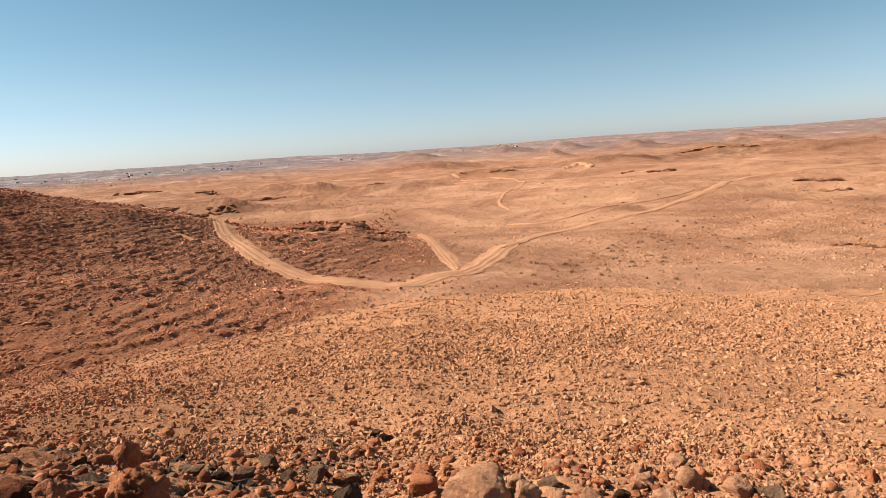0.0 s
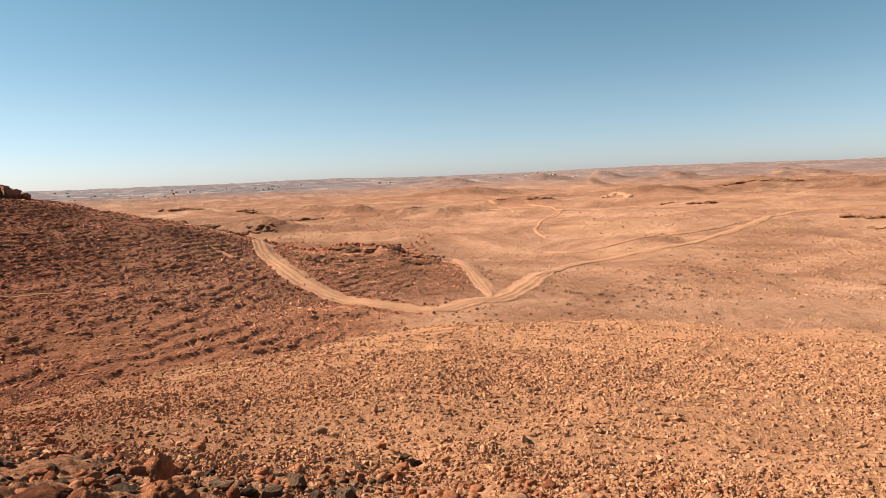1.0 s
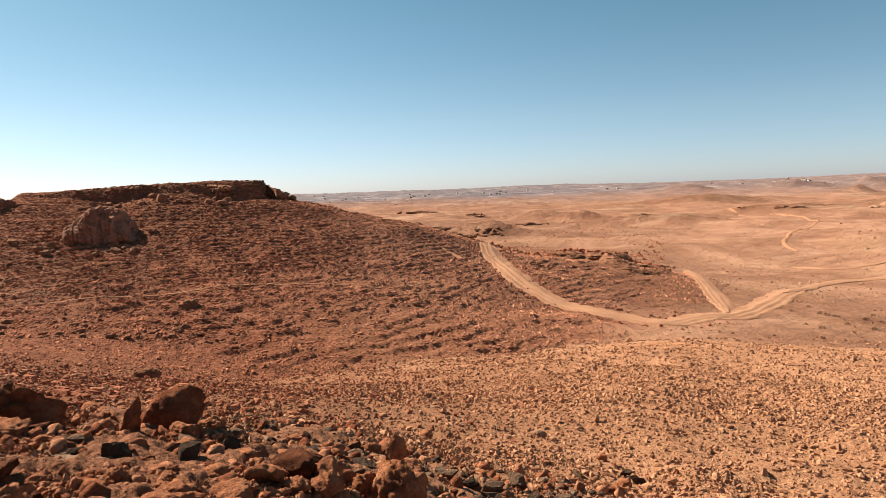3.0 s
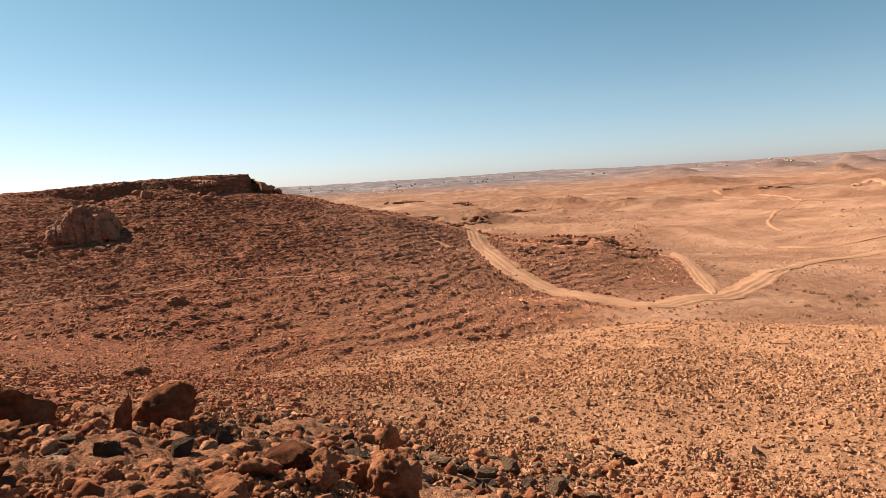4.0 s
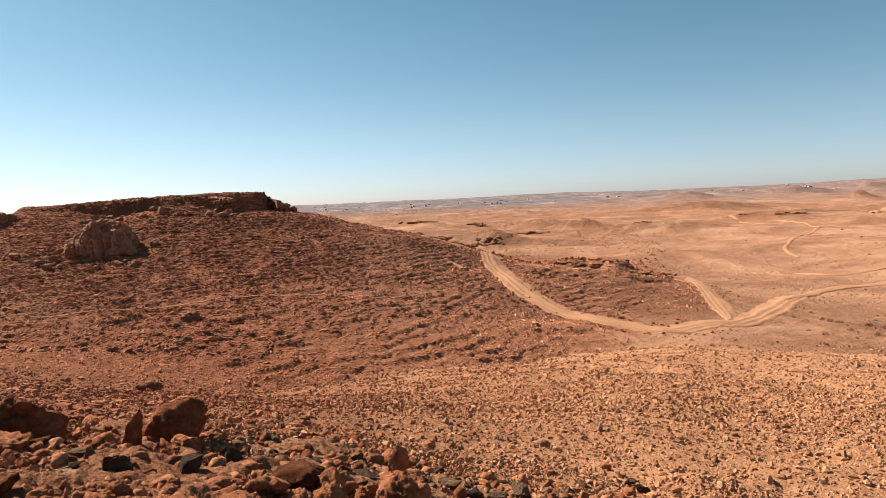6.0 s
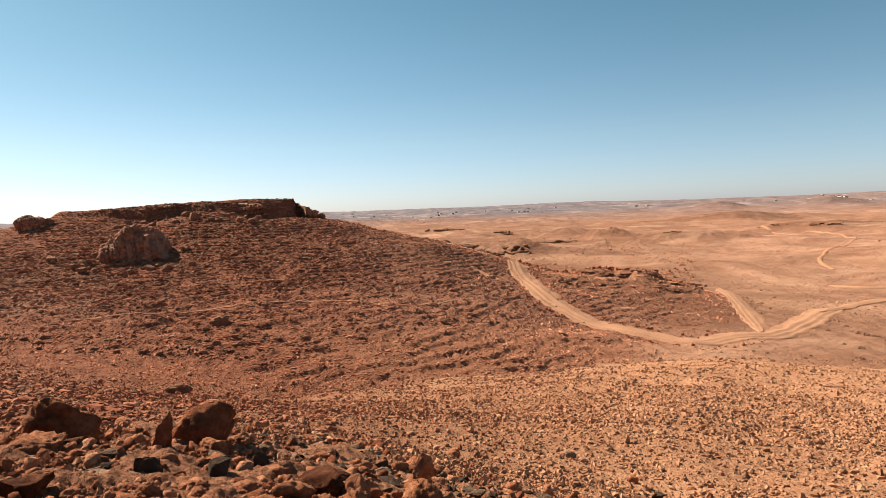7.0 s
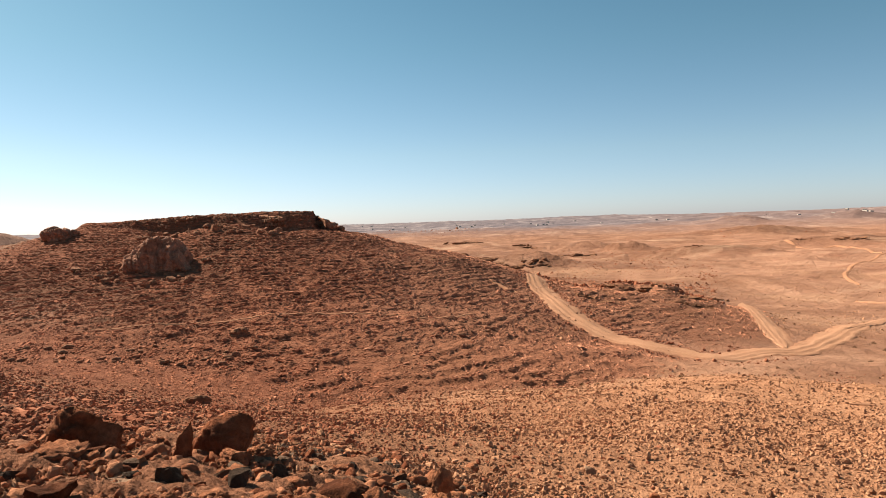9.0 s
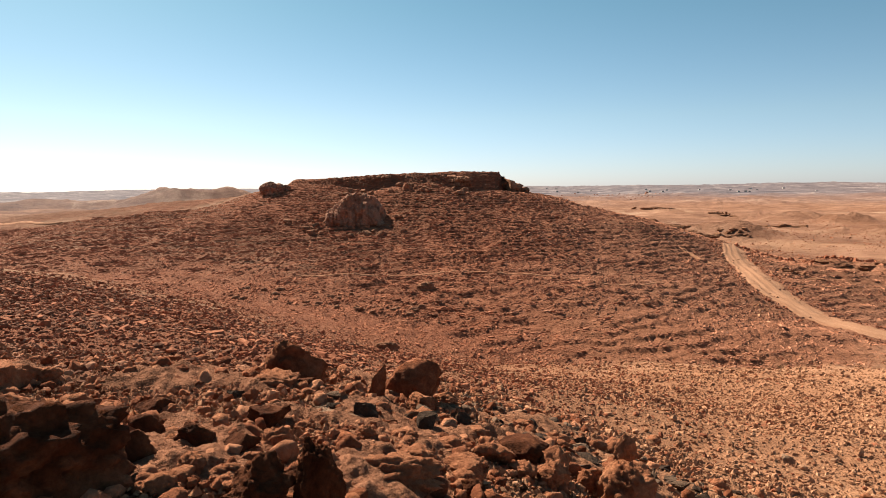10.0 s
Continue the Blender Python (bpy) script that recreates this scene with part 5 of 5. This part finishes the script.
def cap_rock():
    """The broken band of cap rock round the front of the mesa: layered, cracked, uneven."""
    ax = math.atan2(MESA_L[1] - MESA_R[1], MESA_L[0] - MESA_R[0])
    front = ax + math.pi / 2
    way = [(0.0, ax + math.pi + t) for t in np.linspace(-0.7, math.pi / 2, 26)][:-1] + [(q, front) for q in np.linspace(0, 1, 120)] + [(1.0, front - t) for t in np.linspace(0, 1.6, 22)][1:]
    c = resample([rim_point(q, a) for q, a in way], 0.22)
    for _ in range(6):
        c[1:-1] = 0.25 * c[:-2] + 0.5 * c[1:-1] + 0.25 * c[2:]
    g = np.gradient(c, axis=0)
    g = g / (np.hypot(g[:, 0], g[:, 1])[:, None] + 1e-9)
    out = np.stack([g[:, 1], -g[:, 0]], -1)
    if np.dot(out[len(out) // 2], -c[len(c) // 2]) < 0:
        out = -out
    s = np.arange(len(c)) * 0.22
    az = np.degrees(np.arctan2(-c[:, 0], c[:, 1]))
    bold = np.interp(az, [38.5, 39.5, 43.3, 44.0, 46.6, 47.4, 48.4, 49.2, 52.5, 54.0, 57.0, 58.5], [0.6, 0.85, 0.9, 0.62, 0.58, 0.05, 0.05, 0.72, 0.75, 0.5, 0.35, 0.0])
    top = height(c[:, 0] - out[:, 0] * 1.2, c[:, 1] - out[:, 1] * 1.2) + 0.02
    low = height(c[:, 0] + out[:, 0] * 1.6, c[:, 1] + out[:, 1] * 1.6) - 0.5
    v = np.linspace(0, 1, 34)
    top = top - 0.45 * hash2(np.floor(s / 1.9 + 0.7 * vnoise(s / 3, s * 0, 86)), s * 0, 81.0) ** 2
    zz = low[:, None] + (top - low)[:, None] * v[None, :]
    # beds of jointed blocks, each a little proud or set back
    ss = s[:, None] + 0 * zz
    bed = zz / 0.62 + 0.5 * vnoise(ss / 7, zz * 0, 84)
    layer = np.floor(bed)
    joint = ss / (1.1 + 1.5 * hash2(layer, layer * 0, 88.0)) + 5 * hash2(layer, layer * 0, 89.0) + 0.25 * vnoise(ss / 1.3, zz, 90)
    block = np.floor(joint)
    fj, fb = joint - block, bed - layer
    push = 0.55 * (hash2(block, layer, 83.0) - 0.35) + 0.35 * (hash2(layer, layer * 0, 85.0) - 0.5)
    push = push - 0.30 * (np.minimum(fj, 1 - fj) < 0.10) - 0.22 * (np.minimum(fb, 1 - fb) < 0.14)
    push = push + 0.30 * fbm(ss / 3.0, zz / 1.5, 87, 3) + (1 - v[None, :]) * 1.0 + 0.1 * fbm(ss / 0.5, zz / 0.4, 91, 2)
    push[:, -4:] = np.stack([push[:, -5] * 0.9, push[:, -5] * 0.55, push[:, -5] * 0.1 - 0.3, push[:, -5] * 0 - 1.8], -1)
    zz[:, -1] -= 0.35
    push = push - 2.3 * (1 - bold)[:, None]
    tip = np.clip(np.minimum(s, s[-1] - s) / 3.0, 0, 1)[:, None]
    push = push * tip - 1.8 * (1 - tip)
    zz = zz - 0.8 * (1 - tip)
    x, y = c[:, 0:1] + out[:, 0:1] * push, c[:, 1:2] + out[:, 1:2] * push
    me = grid_mesh("cap_rock", x, y, zz, False)
    for p in me.polygons:
        p.use_smooth = False
    me.materials.append(M_CLIFF)
    return tagged(new("cap_rock", me), "dark broken band of layered cap rock round the mesa rim", "cliff")


cap_rock()
def outcrop(x, y, size, yaw, lobes, mat, label, seed, lift):
    """A bulging mass of weathered rock: rounded lobes grown together, split by upright cracks."""
    v, f = ICO[5]
    vs, fs = [], []
    for k, (cx, cy, sx, sy, sz) in enumerate(lobes):
        o = Vector((seed + 7.3 * k, 2.1 * k, -seed))
        p = v.copy()
        r = np.array([1 + 0.24 * noise.fractal(Vector(q) * 1.2 + o, 0.9, 2.1, 3) + 0.05 * noise.fractal(Vector(q) * 5 + o, 0.7, 2.1, 4) for q in p])
        crack = np.array([abs(noise.noise(Vector((q[0] * 2.4, q[1] * 2.4, q[2] * 0.45)) + o)) for q in p])
        bed = np.array([abs(noise.noise(Vector((q[0] * 0.5, q[1] * 0.5, q[2] * 3.6)) - o)) for q in p])
        r = r - 0.15 * np.exp(-(crack / 0.05) ** 2) - 0.05 * np.exp(-(bed / 0.06) ** 2)
        p = p * r[:, None]
        vs.append(p * np.array((sx, sy, sz)) * 0.5 * np.array(size) + np.array((cx * size[0], cy * size[1], 0.18 * size[2])))
        fs.append(f + k * len(p))
    me = raw_mesh("outcrop", np.vstack(vs), np.vstack(fs), False)
    me.materials.append(mat)
    ob = new("outcrop", me)
    ob.matrix_world = pose(x, y, float(height(np.array([x]), np.array([y]))[0]) + lift, 0, 0, yaw)
    return tagged(ob, label, "outcrop")


outcrop(-63.5, 49.6, (6.6, 6.0, 6.2), 52, [(-0.14, 0.02, 0.66, 0.8, 1.0), (0.18, 0.0, 0.60, 0.9, 0.92), (0.36, 0.05, 0.34, 0.7, 0.6), (-0.38, 0.0, 0.40, 0.7, 0.6)], M_OUTCROP, "bulging cracked rock outcrop on the mesa slope", 30.5, -1.2)
rock("outcrop", -60.2, 49.6, (2.6, 2.4, 2.2), 50, 306, M_OUTCROP, "broken rock at the foot of the outcrop", "block", 4, category="outcrop")
outcrop(-84.1, 50.6, (3.9, 2.8, 2.0), 59, [(-0.1, 0, 0.62, 0.9, 1.05), (0.18, 0, 0.4, 0.8, 0.8), (-0.36, 0, 0.34, 0.7, 0.65)], M_OUTCROP, "dark knobbly rock standing on the skyline beside the mesa", 12.2, 0.3)
outcrop(-83.4, 52.2, (1.3, 1.1, 0.9), 58, [(0, 0, 0.9, 0.9, 1.0), (0.35, 0, 0.4, 0.6, 0.6)], M_OUTCROP, "small dark rock standing on the skyline", 19.7, 0.3)
for bearing, away, w, h, seed in ((39.0, 99, 3.2, 1.7, 470), (38.3, 100, 2.4, 1.2, 471), (37.6, 101, 1.8, 0.8, 472)):
    rock("cap_rock_block", *at_az(bearing, away), (w, w * 0.9, h), bearing, seed, M_CLIFF, "large broken cap rock block at the end of the mesa rim", "block", 4, group="blocks below the mesa rim")
rim = np.random.default_rng(5)
for k in range(26):
    q = (k + rim.uniform(0, 1)) / 26
    bx, by = MESA_R[0] + (MESA_L[0] - MESA_R[0]) * q, MESA_R[1] + (MESA_L[1] - MESA_R[1]) * q
    off = rim.uniform(8.0, 12.0)
    w = rim.uniform(0.4, 1.0) + 0.9 * rim.uniform(0, 1) ** 4
    n = math.hypot(bx, by)
    rock("cap_rock_block", bx - bx / n * off, by - by / n * off, (w, w * 0.8, w * rim.uniform(0.35, 0.6)), rim.uniform(0, 90), 400 + k, M_CLIFF,
         "fallen cap rock block below the mesa rim", "block", 3, group="blocks below the mesa rim")
for k in range(22):
    ang, rad = rim.uniform(0, 6.28), rim.uniform(2.5, 8)
    w = rim.uniform(0.5, 1.3)
    rock("fallen_block", -62 + rad * math.cos(ang), 46.5 + rad * math.sin(ang) * 0.8, (w, w * 0.8, w * 0.5), rim.uniform(0, 90), 450 + k, M_CLIFF,
         "fallen rock block scattered below the outcrop", "block", 3, group="blocks below the outcrop")


def ledge(x, y, length, high, yaw, seed):
    """A broken line of blocks that crops out of a slope."""
    rng = np.random.default_rng(seed)
    a = math.radians(yaw)
    n = 7
    for k in range(n):
        t = ((k + rng.uniform(0.1, 0.9)) / n - 0.5) * length
        back = rng.normal() * high * 0.8
        w = length / n * rng.uniform(1.0, 2.4)
        rock("ledge_block", x + t * math.cos(a) - back * math.sin(a), y + t * math.sin(a) + back * math.cos(a), (w, max(high * 1.3, w * 0.4), high * rng.uniform(0.45, 1.0)), yaw + rng.uniform(-20, 20),
             seed * 10 + k, M_LEDGE, "dark low rock block cropping out of the desert slope", "flint", 2, group="broken rock ledges")


for bearing, away, length, high, seed in ((26.0, 196, 8, 0.7, 230), (23.4, 195, 9, 0.9, 231), (20.4, 194, 7, 0.6, 232)):
    ledge(*at_az(bearing, away), length, high, bearing, seed)
ledge(-39.4, 86.5, 8.6, 0.61, 24, 211)
ledge(-70.4, 185.0, 8.5, 1.11, 21, 212)
ledge(-79.0, 251.7, 16.8, 1.14, 17, 213)
ledge(-204.6, 403.1, 24.9, 1.75, 27, 214)
ledge(-140.7, 360.4, 10.7, 1.17, 21, 215)
ledge(-31.9, 233.4, 6.5, 0.51, 8, 216)
ledge(17.1, 317.5, 10.4, 1.09, -3, 217)
ledge(0.3, 325.9, 6.7, 0.70, -0, 218)
ledge(65.9, 225.4, 8.9, 0.91, -16, 219)
ledge(57.7, 237.4, 4.6, 0.63, -14, 220)
ledge(78.0, 148.3, 9.0, 1.08, -28, 221)
ledge(75.0, 136.0, 5.6, 0.54, -29, 222)
ledge(50.2, 81.6, 3.3, 0.42, -32, 223)
ledge(47.8, 83.3, 4.2, 0.46, -30, 224)
ledge(162.8, 479.6, 22.7, 1.52, -19, 225)
ledge(187.1, 462.1, 23.2, 1.07, -22, 226)
ledge(-138.6, 358.1, 19.8, 1.16, 21, 227)
rock("rock_ledge", -26.3, 22.3, (1.4, 0.7, 0.43), 50, 228, M_CLIFF, "dark low rock ledge cropping out of the desert slope", "cong", 4)
rock("rock_ledge", -39.0, 37.5, (1.8, 0.9, 0.71), 46, 229, M_CLIFF, "dark low rock ledge cropping out of the desert slope", "cong", 4)
ledge(-21.5, 91.4, 6.5, 0.4, 0, 260)
ledge(-15.2, 92.0, 7.3, 0.4, 12, 261)
ledge(-13.6, 120.8, 5.3, 0.4, 24, 262)
ledge(-22.9, 79.2, 4.3, 0.4, 0, 263)
ledge(-12.1, 86.3, 4.5, 0.4, 12, 264)


def slope_ledge(x0, y0, x1, y1, seed):
    """A thin broken rock layer that crops out along a slope."""
    rng = np.random.default_rng(seed)
    length = math.hypot(x1 - x0, y1 - y0)
    n = max(5, int(length / 0.6))
    yaw = math.degrees(math.atan2(y1 - y0, x1 - x0))
    for k in range(n):
        q = (k + rng.uniform(0, 1)) / n
        w = 0.2 + 0.55 * rng.uniform(0, 1) ** 2
        rock("ledge_rock", x0 + (x1 - x0) * q + rng.normal() * 0.5, y0 + (y1 - y0) * q + rng.normal() * 0.5, (w, w * rng.uniform(0.45, 0.8), w * rng.uniform(0.22, 0.4)), yaw + rng.uniform(-14, 14),
             seed * 30 + k, M_CLIFF, "low block of red rock cropping out of the mesa slope", "block", 2, group="rock layers on the mesa slope")


slope_ledge(-38.5, 19.5, -37.9, 24.0, 500)
slope_ledge(-36.9, 22.6, -36.6, 28.8, 501)
slope_ledge(-36.0, 27.3, -34.7, 33.7, 502)
slope_ledge(-37.1, 32.4, -33.4, 38.0, 503)
slope_ledge(-40.3, 27.5, -38.2, 32.8, 504)
slope_ledge(-41.7, 22.4, -41.2, 26.6, 505)
slope_ledge(-68.5, 59.2, -64.8, 64.3, 506)
slope_ledge(-63.5, 65.2, -59.2, 67.4, 507)
slope_ledge(-58.7, 63.4, -56.7, 67.9, 508)
slope_ledge(-62.4, 59.2, -58.2, 64.0, 509)
slope_ledge(-64.1, 54.3, -59.3, 59.8, 510)
slope_ledge(-76.6, 50.9, -73.8, 53.1, 511)
slope_ledge(-31.1, 42.6, -28.1, 45.0, 512)
slope_ledge(-28.1, 45.0, -25.7, 49.0, 513)
slope_ledge(-25.7, 49.0, -24.3, 55.1, 514)
slope_ledge(-24.5, 53.5, -22.5, 58.4, 515)
slope_ledge(-31.3, 44.9, -29.2, 48.4, 516)
slope_ledge(-28.4, 50.0, -25.9, 54.5, 517)
slope_ledge(-37.6, 25.0, -36.1, 29.0, 518)
slope_ledge(-36.8, 30.4, -33.5, 35.2, 519)
slope_ledge(-33.3, 30.9, -30.0, 34.5, 520)


# ---- shrubs ----
def shrub(seed):
    """A low dry desert bush: bent stems under a loose, gappy crown of small leaves."""
    rng = np.random.default_rng(seed)
    root = new("shrub")
    bm = bmesh.new()
    for _ in range(9):
        a, l = rng.uniform(0, 6.28), rng.uniform(0.22, 0.42)
        tip = Vector((math.cos(a) * l * 0.8, math.sin(a) * l * 0.8, l * rng.uniform(0.5, 1.0)))
        side = tip.cross(Vector((0, 0, 1))).normalized() * 0.012
        b = [bm.verts.new(q) for q in (side, -side, Vector((0, 0, 0.02)))]
        t = bm.verts.new(tip)
        for i in range(3):
            bm.faces.new((b[i], b[(i + 1) % 3], t))
    part("stems", bm, M_TWIG, root)
    bm = bmesh.new()
    for _ in range(120):
        n = Vector(rng.normal(size=3))
        n.z = abs(n.z)
        n.normalize()
        c = Vector((n.x * 0.45, n.y * 0.42, n.z * 0.40 + 0.04)) * rng.uniform(0.55, 1.05) * (1 + 0.3 * noise.noise(n * 2 + Vector((seed, 0, 0))))
        a, b = Vector(rng.normal(size=3)).normalized() * rng.uniform(0.03, 0.07), Vector(rng.normal(size=3)).normalized() * rng.uniform(0.03, 0.07)
        bm.faces.new([bm.verts.new(c + q) for q in (a, b, -a, -b)])
    part("foliage", bm, M_LEAF, root)
    return tagged(root, "low dark dry desert shrub on sandy ground", "shrub", "desert shrubs")


def part(name, bm, mat, parent, label=""):
    me = bpy.data.meshes.new(name)
    bm.to_mesh(me)
    bm.free()
    me.materials.append(mat)
    ob = new(name, me)
    ob.parent = parent
    return tagged(ob, label)


def set_shrubs():
    rng = np.random.default_rng(21)
    kinds = [shrub(k) for k in (1, 2, 3)]
    places = []
    while len(places) < 170:
        if len(places) < 90:
            t = rng.uniform(0, 1)
            x, y = 2 + 34 * t + rng.normal() * 5, 62 + 38 * t + rng.normal() * 8
        elif len(places) < 120:
            t = rng.uniform(0, 1)
            x, y = -15 + 15 * t + rng.normal() * 0.9, 40 + 24 * t + rng.normal() * 1.2
        else:
            x, y = rng.uniform(-5, 75), rng.uniform(72, 190)
        places.append((x, y))
    for i, (x, y) in enumerate(places):
        k = kinds[i % 3]
        s = rng.uniform(0.38, 0.85) * (0.65 if 90 <= i < 120 else 1.0)
        m = pose(x, y, float(height(np.array([x]), np.array([y]))[0]) - 0.03, 0, 0, rng.uniform(0, 360)) @ Matrix.Diagonal((s, s, s * rng.uniform(0.7, 1.0), 1))
        if i < 3:
            k.matrix_world = m
            k.scale = m.to_scale()
        else:
            copy = copy_thing(k, m)
            copy.scale = m.to_scale()


set_shrubs()


# ---- far settlement ----
def box(bm, x0, y0, z0, x1, y1, z1):
    v = [bm.verts.new(q) for q in ((x0, y0, z0), (x1, y0, z0), (x1, y1, z0), (x0, y1, z0), (x0, y0, z1), (x1, y0, z1), (x1, y1, z1), (x0, y1, z1))]
    for q in ((0, 3, 2, 1), (4, 5, 6, 7), (0, 1, 5, 4), (1, 2, 6, 5), (2, 3, 7, 6), (3, 0, 4, 7)):
        bm.faces.new([v[i] for i in q])


def house(w, d, h):
    root = new("house")
    bm = bmesh.new()
    box(bm, -w / 2, -d / 2, -1.0, w / 2, d / 2, h)
    for q in ((-w / 2, -d / 2, w / 2, -d / 2 + 0.3), (-w / 2, d / 2 - 0.3, w / 2, d / 2), (-w / 2, -d / 2 + 0.3, -w / 2 + 0.3, d / 2 - 0.3), (w / 2 - 0.3, -d / 2 + 0.3, w / 2, d / 2 - 0.3)):
        box(bm, q[0], q[1], h, q[2], q[3], h + 0.8)
    part("wall", bm, M_WALL, root)
    bm = bmesh.new()
    box(bm, -w / 2 + 0.3, -d / 2 + 0.3, h + 0.01, w / 2 - 0.3, d / 2 - 0.3, h + 0.15)
    part("roof", bm, M_ROOF, root)
    bm = bmesh.new()
    box(bm, -0.6, -d / 2 - 0.05, 0, 0.6, -d / 2 + 0.1, 2.1)
    part("door", bm, M_DARK, root)
    for k in (-0.32, 0.32):
        bm = bmesh.new()
        box(bm, k * w - 0.6, -d / 2 - 0.05, h - 1.9, k * w + 0.6, -d / 2 + 0.1, h - 0.7)
        part("window", bm, M_DARK, root)
    return tagged(root, "small flat-roofed pale house in a far village", "house", "houses of the far village")


def set_houses():
    rng = np.random.default_rng(33)
    kinds = [house(6.5, 5, 2.8), house(7, 6, 3.0), house(5.5, 5, 2.8), house(9, 5, 2.8)]
    n = 0
    for az0, az1, d0, d1, count in ((-6.6, -1.8, 1490, 1570, 15), (17, 33, 1700, 2500, 22), (-1, 17, 1900, 2600, 8), (33, 37, 2300, 2900, 4)):
        for _ in range(count):
            a, d = rng.uniform(az0, az1), rng.uniform(d0, d1)
            x, y = at_az(a, d)
            m = pose(x, y, float(height(np.array([x]), np.array([y]))[0]), 0, 0, a + rng.uniform(-40, 40))
            if n < 4:
                kinds[n].matrix_world = m
            else:
                copy_thing(kinds[n % 4], m)
            n += 1


set_houses()
